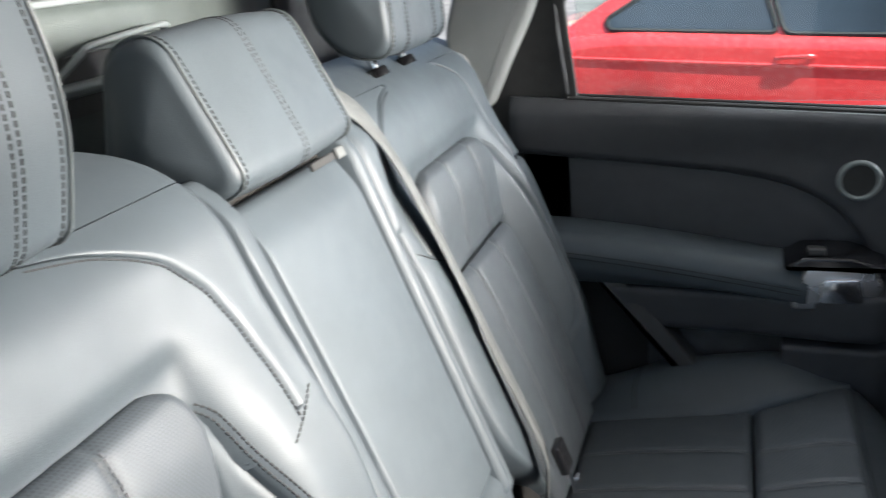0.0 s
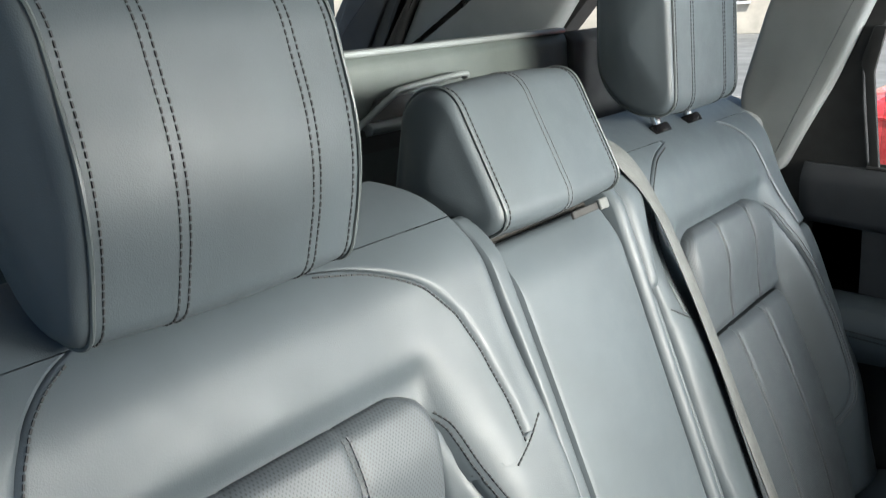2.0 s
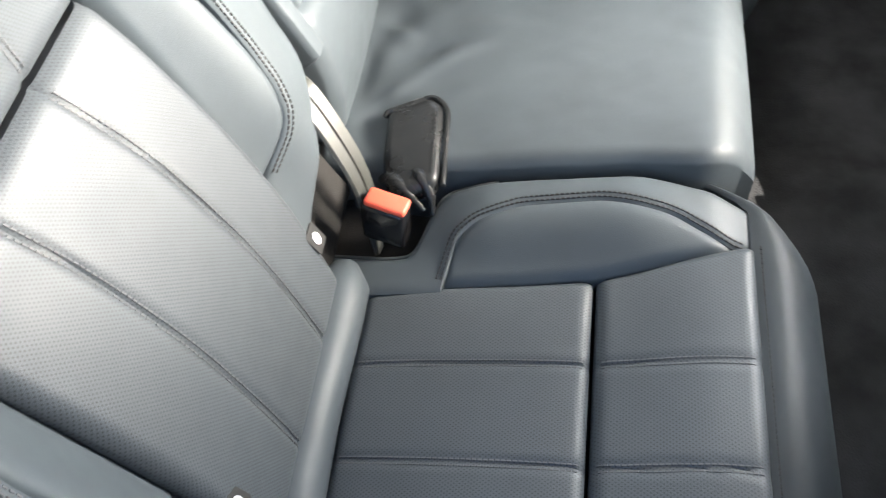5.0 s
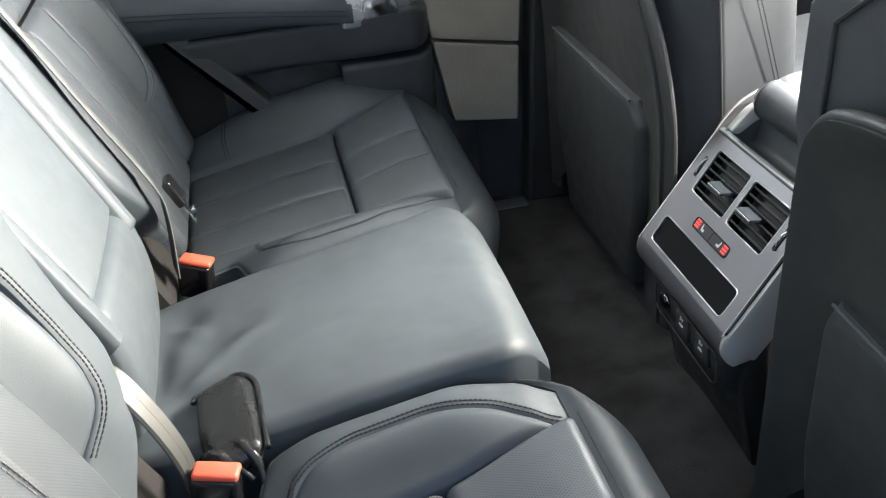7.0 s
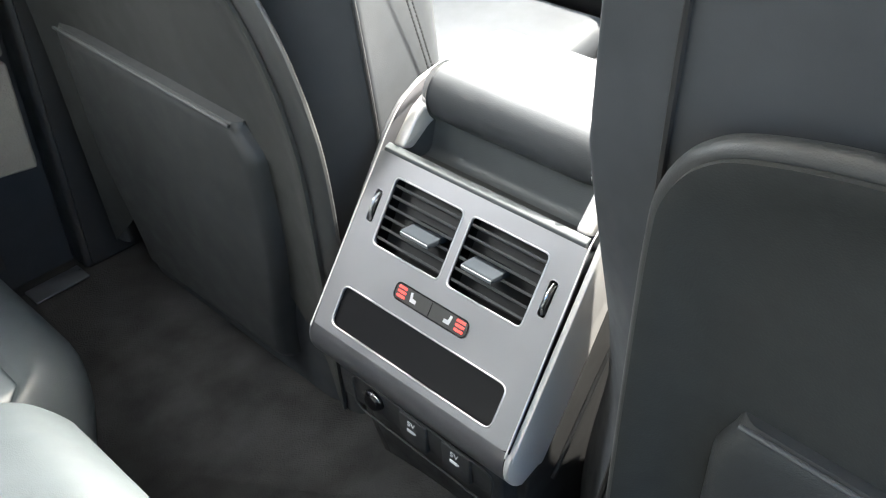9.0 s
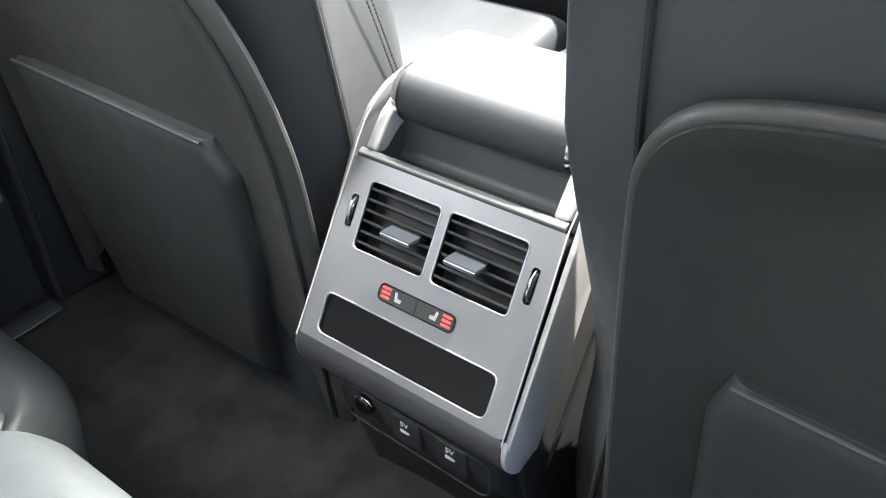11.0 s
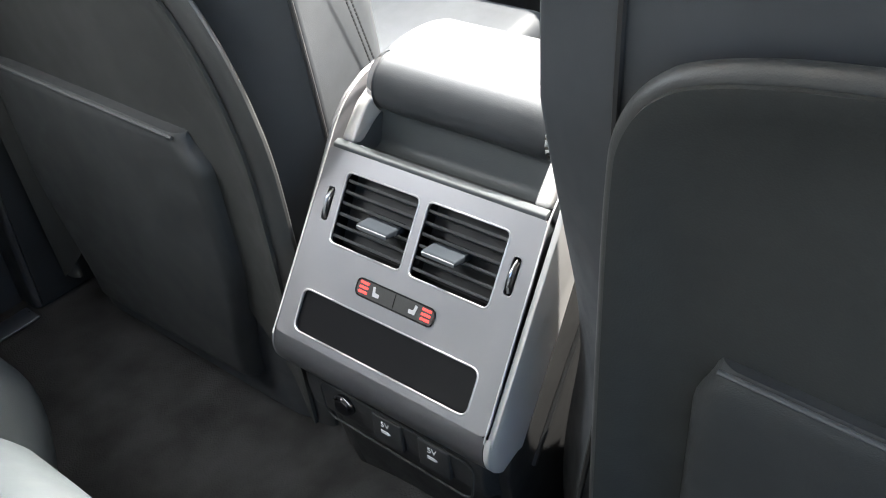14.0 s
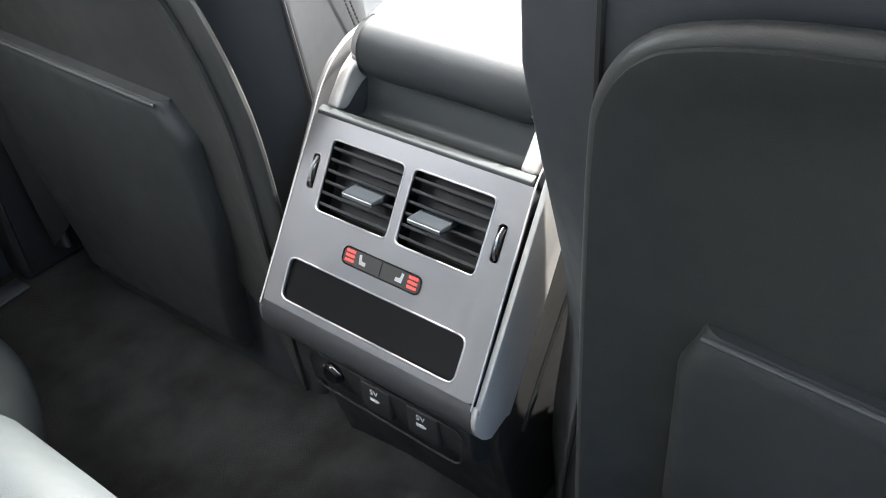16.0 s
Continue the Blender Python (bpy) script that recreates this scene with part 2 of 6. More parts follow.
def stitches(bm, pts, up, pitch=0.0052, length=0.0036, r=0.0007):
    """Single stitches along a 3D line, each a little raised bar."""
    for q, d in polyline(pts, pitch):
        side = d.cross(up).normalized()
        e = d * (length / 2)
        vs = [bm.verts.new(q + s1 * e + s2 * side * r + h) for s1 in (-1, 1) for s2 in (-1, 1) for h in (up * -0.0006, up * 0.0007)]
        for f in ((0, 2, 3, 1), (4, 5, 7, 6), (0, 1, 5, 4), (2, 6, 7, 3), (1, 3, 7, 5)):
            bm.faces.new([vs[i] for i in f])


def tube(bm, pts, r, n=8, closed=False):
    """A round bar along a 3D line."""
    pts = [Vector(p) for p in pts]
    rings = []
    for i, p in enumerate(pts):
        a, b = (pts[i - 1] if i or closed else p), (pts[(i + 1) % len(pts)] if i + 1 < len(pts) or closed else p)
        d = (b - a).normalized()
        x = d.cross(Vector((0.13, 0.31, 0.94))).normalized()
        y = d.cross(x)
        rr = r(i / (len(pts) - 1)) if callable(r) else r
        rings.append([bm.verts.new(p + (x * math.cos(t) + y * math.sin(t)) * rr) for t in (2 * math.pi * k / n for k in range(n))])
    m = len(rings)
    for i in range(m if closed else m - 1):
        for k in range(n):
            bm.faces.new((rings[i][k], rings[i][(k + 1) % n], rings[(i + 1) % m][(k + 1) % n], rings[(i + 1) % m][k]))
    if not closed:
        bm.faces.new(rings[0][::-1])
        bm.faces.new(rings[-1])
    return bm


def rounded(pts, r, n=5):
    """A polygon with its corners rounded; r may be one radius or one for each corner."""
    out = []
    m = len(pts)
    for i, p in enumerate(pts):
        p = Vector(p)
        a, b = Vector(pts[i - 1]), Vector(pts[(i + 1) % m])
        rr = r[i] if isinstance(r, (list, tuple)) else r
        u, v = (a - p), (b - p)
        k = min(rr, 0.49 * u.length, 0.49 * v.length)
        if k < 1e-6:
            out.append(p)
            continue
        s, e = p + u.normalized() * k, p + v.normalized() * k
        for t in range(n + 1):
            t /= n
            out.append((1 - t) ** 2 * s + 2 * t * (1 - t) * p + t * t * e)
    return out


def prism(profile, place, d0, d1, bevel=0.0):
    """A solid from a 2D outline, swept from d0 to d1, with rounded rims. place(p, q, d) gives the world point."""
    bm = bmesh.new()
    stations = [(d0, 0.0)] if not bevel else []
    s = 1 if d1 > d0 else -1
    if bevel:
        for k in range(5):
            t = math.pi / 2 * k / 4
            stations.append((d0 + s * bevel * (1 - math.sin(t)), bevel * (1 - math.cos(t))))
        stations = stations[::-1]
        stations += [(d1 - s * abs(d - d0), i) for d, i in stations[::-1]]
    else:
        stations.append((d1, 0.0))
    m = len(profile)
    nrm = []
    for i in range(m):
        e = Vector(profile[(i + 1) % m]) - Vector(profile[i - 1])
        nrm.append(Vector((-e.y, e.x)).normalized() if e.length > 1e-9 else Vector((0, 0)))
    area = sum(profile[i - 1][0] * profile[i][1] - profile[i][0] * profile[i - 1][1] for i in range(m))
    sg = 1 if area > 0 else -1
    rings = []
    for d, inset in stations:
        rings.append([bm.verts.new(place(*(Vector(p) + nrm[i] * sg * inset), d)) for i, p in enumerate(profile)])
    for a, b in zip(rings, rings[1:]):
        for i in range(m):
            bm.faces.new((a[i], a[(i + 1) % m], b[(i + 1) % m], b[i]))
    bm.faces.new(rings[0][::-1])
    bm.faces.new(rings[-1])
    bmesh.ops.recalc_face_normals(bm, faces=bm.faces)
    return bm


def box(bm, lo, hi, bevel=0.0):
    r = bmesh.ops.create_cube(bm, size=1)
    c = (Vector(lo) + Vector(hi)) / 2
    d = Vector(hi) - Vector(lo)
    for q in r["verts"]:
        q.co = Vector((q.co.x * d.x, q.co.y * d.y, q.co.z * d.z)) + c
    if bevel:
        bmesh.ops.bevel(bm, geom=list({e for q in r["verts"] for e in q.link_edges}), offset=bevel, segments=3, affect="EDGES", profile=0.5)
    return bm


def boxed(lo, hi, bevel=0.0):
    return box(bmesh.new(), lo, hi, bevel)


def moved(bm, m):
    bmesh.ops.transform(bm, matrix=m, verts=bm.verts)
    return bm


def XZ(y0):
    return lambda p, q, d: Vector((p, d, q))


def YZ(p, q, d):
    return Vector((d, p, q))


# ---------------------------------------------------------------- seat frames of reference
A22 = radians(22)
SN, SU, SO = Vector((math.cos(A22), 0, math.sin(A22))), Vector((-math.sin(A22), 0, math.cos(A22))), Vector((0.09, 0, 0.36))


def back_at(side):
    return lambda a, v, w: SO + SU * v + SN * w + Vector((0, side * a, 0))


def cush_at(side):
    return lambda a, x, h: Vector((x, side * a, 0.36 + (x - 0.108) * 0.17 + h))


CUP = Vector((-0.17, 0, 1)).normalized()


# ---------------------------------------------------------------- outer rear seats
def insert_dist(a, v):
    """Distance from the outline of the back's quilted insert (0 inside)."""
    dx = max(0.262 - a, a - 0.556, 0)
    dv = max(v - 0.537, 0)
    return math.hypot(dx, dv)


def back_base(a, v):
    inner = 0.040 * sstep(a, 0.285, 0.205) if a < 0.4 else 0.0
    outer = 0.045 * sstep(a, 0.545, 0.615) if a > 0.4 else 0.0
    low = 0.45 + 0.55 * sstep(v, 0.02, 0.22)
    bol = (inner + outer) * low
    t = sstep(v, 0.40, 0.56)
    w = bol * (1 - t) + 0.026 * t
    if v > 0.60:
        w -= 0.075 * ((v - 0.60) / 0.11) ** 2
    if a > 0.64:
        w -= 0.07 * ((a - 0.64) / 0.055) ** 2
    if a < 0.165:
        w -= 0.012 * ((0.165 - a) / 0.03) ** 2
    return w


BOL_IN = [(0.268, 0.512), (0.252, 0.495), (0.241, 0.443), (0.223, 0.381), (0.209, 0.315), (0.205, 0.257), (0.208, 0.215), (0.224, 0.178), (0.268, 0.158)]
BOL_OUT = [(0.552, 0.518), (0.572, 0.500), (0.591, 0.448), (0.603, 0.388), (0.6135, 0.302), (0.616, 0.262), (0.613, 0.216), (0.602, 0.182), (0.585, 0.160), (0.558, 0.148)]
EDGE_IN = [(0.175, 0.72), (0.160, 0.66), (0.150, 0.586), (0.145, 0.495), (0.140, 0.397), (0.137, 0.298), (0.145, 0.211), (0.160, 0.180), (0.190, 0.149), (0.219, 0.112), (0.262, 0.088), (0.285, 0.05)]
EDGE_NEAR = [(0.152, 0.72), (0.146, 0.66), (0.143, 0.586), (0.141, 0.495)] + EDGE_IN[4:]
SH_IN = [(0.330, 0.654), (0.305, 0.651), (0.265, 0.637), (0.227, 0.614), (0.200, 0.577), (0.188, 0.541), (0.182, 0.491), (0.183, 0.448)]
SH_OUT = [(0.505, 0.663), (0.520, 0.658), (0.542, 0.647), (0.563, 0.629), (0.578, 0.605), (0.590, 0.573), (0.603, 0.523), (0.618, 0.460)]


def headrest(seat, side, a_mid, half, outline, radii, place, seams, posts, thread):
    """A padded head restraint: a rounded side profile drawn across, with welted sides and twin-stitched seams."""
    prof = rounded(outline, radii, 7)
    c = sum((Vector(p) for p in prof), Vector((0, 0))) / len(prof)
    bm = bmesh.new()
    stations = [(-half - 0.012 * math.cos(math.pi / 2 * k / 6), 0.014 * (1 - math.sin(math.pi / 2 * k / 6))) for k in range(7)]
    stations += [(-half + 2 * half * k / 12, 0.0) for k in range(1, 12)]
    stations += [(half + 0.012 * math.cos(math.pi / 2 * k / 6), 0.014 * (1 - math.sin(math.pi / 2 * k / 6))) for k in range(6, -1, -1)]
    rings = []
    for d, inset in stations:
        ring = []
        crown = 0.006 * (1 - (d / (half + 0.012)) ** 2)
        for p in prof:
            r = p - c
            q = c + r * (1 - inset / max(r.length, 0.02)) + r.normalized() * crown
            ring.append(bm.verts.new(place(a_mid + d, q[1], q[0])))
        rings.append(ring)
    m = len(prof)
    for x, y in zip(rings, rings[1:]):
        for i in range(m):
            bm.faces.new((x[i], x[(i + 1) % m], y[(i + 1) % m], y[i]))
    for ring, sgn in ((rings[0], -1), (rings[-1], 1)):
        inner = ring
        for k, f in enumerate((0.75, 0.45, 0.15)):
            nxt = [bm.verts.new(place(a_mid + sgn * (half + 0.012 + 0.004 * (k + 1)), (c + (Vector((0, 0)) + p - c) * f * 0.86)[1], (c + (p - c) * f * 0.86)[0])) for p in prof]
            for i in range(m):
                bm.faces.new((inner[i], inner[(i + 1) % m], nxt[(i + 1) % m], nxt[i]))
            inner = nxt
        bm.faces.new(inner)
    bmesh.ops.recalc_face_normals(bm, faces=bm.faces)
    cushion = part("headrest", bm, LEATHER, seat, "padded leather headrest")
    # welts along both rims, and stitched seams on the face
    front = [p for p in prof]
    for sgn in (-1, 1):
        bm = bmesh.new()
        pts = [place(a_mid + sgn * (half + 0.001), p[1], p[0]) for p in (c + (q - c) * (1 + 0.0022 / (q - c).length) for q in front)]
        tube(bm, pts, 0.0017, 6, closed=True)
        part("welt", bm, PIPING, cushion)
        bm = bmesh.new()
        for off in (0.006, -0.005):
            pts = [place(a_mid + sgn * (half - off), p[1], p[0]) for p in (c + (q - c) * (1 + (0.0062 * (1 - ((half - off) / (half + 0.012)) ** 2) + (0.0004 if off > 0 else -0.0030)) / (q - c).length) for q in front)]
            stitch_loop(bm, pts + [pts[0]], place(a_mid + sgn * half, c[1], c[0]))
        part("stitching", bm, THREAD, cushion)
    for off in seams:
        bm = bmesh.new()
        for e in (-0.0036, 0.0036):
            cr = 0.006 * (1 - ((off + e) / (half + 0.012)) ** 2) + 0.0004
            pts = [place(a_mid + off + e, p[1], p[0]) for p in (c + (q - c) * (1 + cr / (q - c).length) for q in front)]
            stitch_loop(bm, pts + [pts[0]], place(a_mid + off, c[1], c[0]))
        part("stitching", bm, thread, cushion)
    for a, v0, v1, w in posts:
        bm = tube(bmesh.new(), [place(a, v0, w), place(a, v1, w)], 0.0068, 12)
        post = part("headrest_post", bm, CHROME, seat, "chrome headrest post")
        bm = tube(bmesh.new(), [place(a, v0 + 0.000, w), place(a, v0 + 0.010, w), place(a, v0 + 0.013, w)], lambda t: 0.017 - 0.004 * t, 18)
        part("guide_sleeve", bm, GLOSSBLACK, post, "black plastic guide sleeve")
    return cushion


def stitch_loop(bm, pts, centre):
    for q, d in polyline(pts, 0.0056):
        up = (q - centre)
        up -= d * up.dot(d)
        up.normalize()
        side = d.cross(up).normalized()
        e = d * 0.0019
        vs = [bm.verts.new(q + s1 * e + s2 * side * 0.00058 + h) for s1 in (-1, 1) for s2 in (-1, 1) for h in (up * -0.0008, up * 0.0006)]
        for f in ((0, 2, 3, 1), (4, 5, 7, 6), (0, 1, 5, 4), (2, 6, 7, 3), (1, 3, 7, 5)):
            bm.faces.new([vs[i] for i in f])


def seam(name, parent, place, height, up, paths, lift=0.0003, thread=None):
    """Rows of stitches that follow a panel's surface."""
    bm = bmesh.new()
    for path in paths:
        pts = [place(p[0], p[1], height(p[0], p[1]) + lift) for p in fine([(q[0], q[1], 0) for q in path], 10)]
        stitches(bm, pts, up)
    return part(name, bm, thread or THREAD, parent)


def shifted(path, d):
    """A 2D path moved sideways."""
    out = []
    for i, p in enumerate(path):
        a, b = Vector(path[max(i - 1, 0)]), Vector(path[min(i + 1, len(path) - 1)])
        t = (b - a).normalized()
        out.append((p[0] - t.y * d, p[1] + t.x * d))
    return out


def outer_seat(side, label):
    P, C = back_at(side), cush_at(side)
    seat = thing("car_seat", (0.2, side * 0.41, 0.12), label, "car seat", "rear bench seats")
    bol_in, bol_out, edge_in, sh_in, sh_out = cur(BOL_IN), cur(BOL_OUT), cur(EDGE_IN if side > 0 else EDGE_NEAR), cur(SH_IN), cur(SH_OUT)
    ins_l = cur([(0.288, 0.02), (0.284, 0.05), (0.273, 0.13), (0.266, 0.225), (0.264, 0.336), (0.268, 0.40)])
    ins_r = cur([(0.566, 0.02), (0.560, 0.15), (0.558, 0.27), (0.558, 0.40)])
    up_l = cur([(0.268, 0.385), (0.261, 0.45), (0.258, 0.495), (0.262, 0.515), (0.272, 0.529), (0.290, 0.5375)])
    up_r = cur([(0.556, 0.385), (0.554, 0.438), (0.549, 0.487), (0.540, 0.510), (0.524, 0.528), (0.500, 0.5375)])
    ch = [cur([(0.366, 0.0), (0.362, 0.05), (0.352, 0.173), (0.350, 0.293), (0.360, 0.384), (0.358, 0.46), (0.357, 0.56)]), cur([(0.472, 0.0), (0.469, 0.05), (0.461, 0.199), (0.461, 0.303), (0.467, 0.386), (0.462, 0.46), (0.463, 0.56)])]

    def face(a, v):
        """The back's surface; on the open side its inner edge stands flush with the centre seat."""
        return back_base(a, v) + (0.0 if side > 0 else (0.013 * sstep(a, 0.30, 0.15) + 0.006 * sstep(a, 0.165, 0.140)) * sstep(v, 0.22, 0.40))

    # backrest panels
    flat = lambda a, v: 0.004 + 0.010 * math.sin(min(max((v - 0.02) / 0.36, 0), 1) * math.pi) + 0.003 * (abs(a - 0.41) / 0.15) ** 3
    bm, h_low = sheet(ins_l, ins_r, 0.015, 0.384, P, flat, 84, 40, (0.010, 0.009, 0.009, 0.007), 0.016, 0.008, 0.03, [(ch[0], 0.0035, 0.004), (ch[1], 0.0035, 0.004)])
    part("lower_insert", bm, PERF, seat, "perforated leather lower back insert")
    bm, h_up = sheet(up_l, up_r, 0.390, 0.5375, P, lambda a, v: 0.006 + 0.020 * sstep(v, 0.40, 0.50) + 0.003 * (abs(a - 0.41) / 0.15) ** 3, 84, 30, (0.010, 0.009, 0.007, 0.009), 0.015, 0.007, 0.03, [(ch[0], 0.0035, 0.004), (ch[1], 0.0035, 0.004)])
    part("upper_insert", bm, PERF, seat, "perforated leather upper back insert")

    def yoke_base(a, v):
        """Shoulder surface, sunk a little round the insert and under the bolsters."""
        w = face(a, v) - 0.010 * math.exp(-(insert_dist(a, v) / 0.016) ** 2)
        if v < 0.514:
            w -= 0.012 * (sstep(bol_out(v) - a, 0.0, 0.006) if a > 0.4 else sstep(a - bol_in(v), 0.0, 0.006))
        return w

    yl = lambda v: sh_in(min(v, 0.654)) if v > 0.448 else sh_in(0.448)
    yr = lambda v: sh_out(min(v, 0.663)) if v > 0.46 else sh_out(0.46)
    bm, h_y = sheet(lambda v: max(yl(v), 0.30 if v > 0.651 else 0), lambda v: min(yr(v), 0.52 if v > 0.658 else 1), 0.440, 0.659, P, yoke_base, 70, 50, (0.003, 0.003, 0, 0), 0.005)
    part("yoke", bm, LEATHER, seat, "smooth leather shoulder panel")
    bm, _ = sheet(bol_in, lambda v: 0.276 - 0.010 * sstep(v, 0.15, 0.35), 0.160, 0.511, P, lambda a, v: back_base(a, v) - 0.002, 20, 40, (0.003, 0.010, 0.003, 0.003), 0.010, 0, 0.04)
    part("inner_bolster", bm, LEATHER, seat)
    bm, _ = sheet(lambda v: 0.553 - 0.020 * sstep(v, 0.46, 0.515), bol_out, 0.150, 0.516, P, lambda a, v: back_base(a, v) - 0.002, 20, 40, (0.010, 0.003, 0.003, 0.003), 0.010, 0, 0.04)
    part("outer_bolster", bm, LEATHER, seat)
    fr = lambda v: (sh_in(min(max(v, 0.448), 0.654)) if v > 0.455 else bol_in(max(v, 0.160)) + (0.285 - 0.262) * sstep(v, 0.17, 0.12))
    bm, h_f = sheet(edge_in, lambda v: max(fr(v), edge_in(v) + 0.004), 0.052, 0.658, P, face, 18, 70, (0.007, 0.004, 0.006, 0.0), 0.008, 0, 0.05)
    part("inner_side_panel", bm, LEATHER, seat, "leather side panel beside the centre seat")
    top_l = lambda v: (0.148 if side > 0 else 0.143) + (0.05 if side > 0 else 0.02) * ((v - 0.655) / 0.06) ** 3
    bm, _ = sheet(top_l, lambda v: 0.665 - 0.04 * ((v - 0.655) / 0.06) ** 2, 0.6588, 0.715, P, face, 50, 14, (0.012, 0.012, 0, 0), 0.010, 0, 0.05)
    part("top_roll", bm, LEATHER, seat)
    o_edge = lambda v: 0.687 - (0.0 if side > 0 else 0.006 * sstep(v, 0.40, 0.25)) - 0.013 * sstep(v, 0.45, 0.66) - 0.015 * sstep(v, 0.1, 0.02)
    bm, _ = sheet(yr, o_edge, 0.462, 0.658, P, back_base, 16, 26, (0.003, 0, 0.004, 0.0), 0.005, 0, 0.05)
    part("outer_upper_panel", bm, LEATHER, seat)
    dbl = cur([(0.656, 0.483), (0.660, 0.447), (0.664, 0.394), (0.668, 0.32), (0.672, 0.25), (0.668, 0.1), (0.650, 0.02)])
    bo = lambda v: bol_out(min(max(v, 0.152), 0.50)) if v > 0.154 else 0.562
    bm, h_o2 = sheet(bo, dbl, 0.03, 0.459, P, back_base, 18, 50, (0.004, 0.003, 0.004, 0.004), 0.008, 0, 0.03)
    part("outer_side_panel", bm, LEATHER, seat)
    bm, h_o3 = sheet(dbl, o_edge, 0.03, 0.459, P, lambda a, v: back_base(a, v) - 0.015 * sstep(a, 0.665, 0.694), 10, 40, (0.003, 0.004, 0, 0.0), 0.008, 0, 0.02)
    part("outer_edge_panel", bm, LEATHER, seat)
    # back shell behind the upholstery
    prof = rounded([(-0.02, 0.0), (-0.02, 0.64), (-0.06, 0.70), (-0.11, 0.69), (-0.10, 0.0)], 0.02)
    part("back_shell", prism(prof, lambda p, q, d: P(d, q, p), 0.160, 0.682), FELT, seat, "felt covered back shell")
    # seams
    up = SN
    seam("stitching", seat, P, h_low, up, [[(ch[0](v) + e, v) for v in np.linspace(0.03, 0.375, 12)] for e in (-0.003, 0.003)] + [[(ch[1](v) + e, v) for v in np.linspace(0.03, 0.375, 12)] for e in (-0.003, 0.003)], thread=THREAD_GREY)
    seam("stitching", seat, P, h_up, up, [[(ch[k](v) + e, v) for v in np.linspace(0.40, 0.53, 8)] for k in (0, 1) for e in (-0.003, 0.003)], thread=THREAD_GREY)
    b = [(bol_in(v), v) for v in np.linspace(0.162, 0.505, 26)]
    seam("stitching", seat, P, lambda a, v: h_f(a, v) if v < 0.44 else h_y(a, v), up, [shifted(b, 0.0035), shifted(b, 0.008)])
    b = [(bol_out(v), v) for v in np.linspace(0.154, 0.510, 26)]
    seam("stitching", seat, P, lambda a, v: h_o2(a, v) if v < 0.455 else h_y(min(a, yr(v)), v), up, [shifted(b, -0.0035), shifted(b, -0.008)], thread=THREAD_GREY)
    b = [(sh_in(v), v) for v in np.linspace(0.452, 0.652, 20)]
    seam("stitching", seat, P, h_y, up, [shifted(b, -0.004)])
    b = [(sh_out(v), v) for v in np.linspace(0.462, 0.655, 20)]
    seam("stitching", seat, P, h_y, up, [shifted(b, 0.004)])
    b = [(dbl(v), v) for v in np.linspace(0.05, 0.455, 24)]
    seam("stitching", seat, P, lambda a, v: h_o2(a, v), up, [shifted(b, 0.004), shifted(b, 0.008)], thread=THREAD_GREY)
    seam("stitching", seat, P, lambda a, v: h_o3(a, v), up, [shifted(b, -0.004)], thread=THREAD_GREY)
    seam("stitching", seat, P, h_f, up, [[(0.205, 0.437), (0.180, 0.450), (0.156, 0.466)]])
    # label tags at the foot of the back
    for a, b_, w in ((0.285, 0.084, 0.013), (0.548, 0.096, 0.014)) if side < 0 else ():
        bm = prism(rounded([(-0.011, -0.013), (0.011, -0.013), (0.011, 0.015), (-0.011, 0.015)], 0.004), lambda p, q, d: P(a + p, b_ + q, d), w, w + 0.0025, 0.0008)
        tag = part("tag", bm, RUBBER, seat, "small black tag with a white oval")
        bm = prism([(0.0052 * math.cos(t), 0.001 + 0.0075 * math.sin(t)) for t in np.linspace(0, 2 * math.pi, 20, endpoint=False)], lambda p, q, d: P(a + p, b_ + q, d), w + 0.0022, w + 0.0032)
        part("oval_print", bm, WHITEPRINT, tag)
    # headrest
    hz = 0.010 if side > 0 else 0.0
    hb = 0.022 if side > 0 else -0.012
    a_mid, half, rows_ = (0.403, 0.104, (-0.052, 0.056)) if side > 0 else (0.408, 0.109, (-0.064, 0.048))
    pv, pw = (0.668, -0.006) if side > 0 else (0.655, -0.030)
    out = ([(0.050, 0.660 + hb)] if side > 0 else [(0.034, 0.652), (0.088, 0.728)]) + [(0.104, 0.842 + hz), (0.070, 0.886 + hz), (0.010, 0.872 + hz), (-0.035, 0.740 + hb), (-0.010, 0.684 + hb)]
    headrest(seat, side, a_mid, half, out, ([0.030] if side > 0 else [0.022, 0.06]) + [0.045, 0.035, 0.05, 0.05, 0.03], P, rows_, ((0.355, pv, pv + 0.05, pw), (0.460, pv, pv + 0.05, pw)), THREAD)

    # cushion
    ci = cur([(0.288, 0.10), (0.280, 0.187), (0.279, 0.273), (0.275, 0.345), (0.247, 0.476), (0.244, 0.49)])
    co_ = cur([(0.585, 0.05), (0.588, 0.20), (0.592, 0.32), (0.622, 0.42), (0.655, 0.49)])
    bolc = cur([(0.300, 0.186), (0.258, 0.187), (0.240, 0.197), (0.222, 0.215), (0.207, 0.262), (0.205, 0.344), (0.220, 0.41), (0.246, 0.462), (0.250, 0.478)])
    mid = cur([(0.236, 0.04), (0.240, 0.08), (0.244, 0.12), (0.244, 0.148), (0.236, 0.158), (0.205, 0.165), (0.176, 0.171), (0.165, 0.182), (0.163, 0.267), (0.166, 0.378), (0.178, 0.45), (0.200, 0.50)], 9)
    oute = cur([(0.705, 0.05), (0.722, 0.15), (0.730, 0.26), (0.724, 0.37), (0.690, 0.46), (0.668, 0.50)])

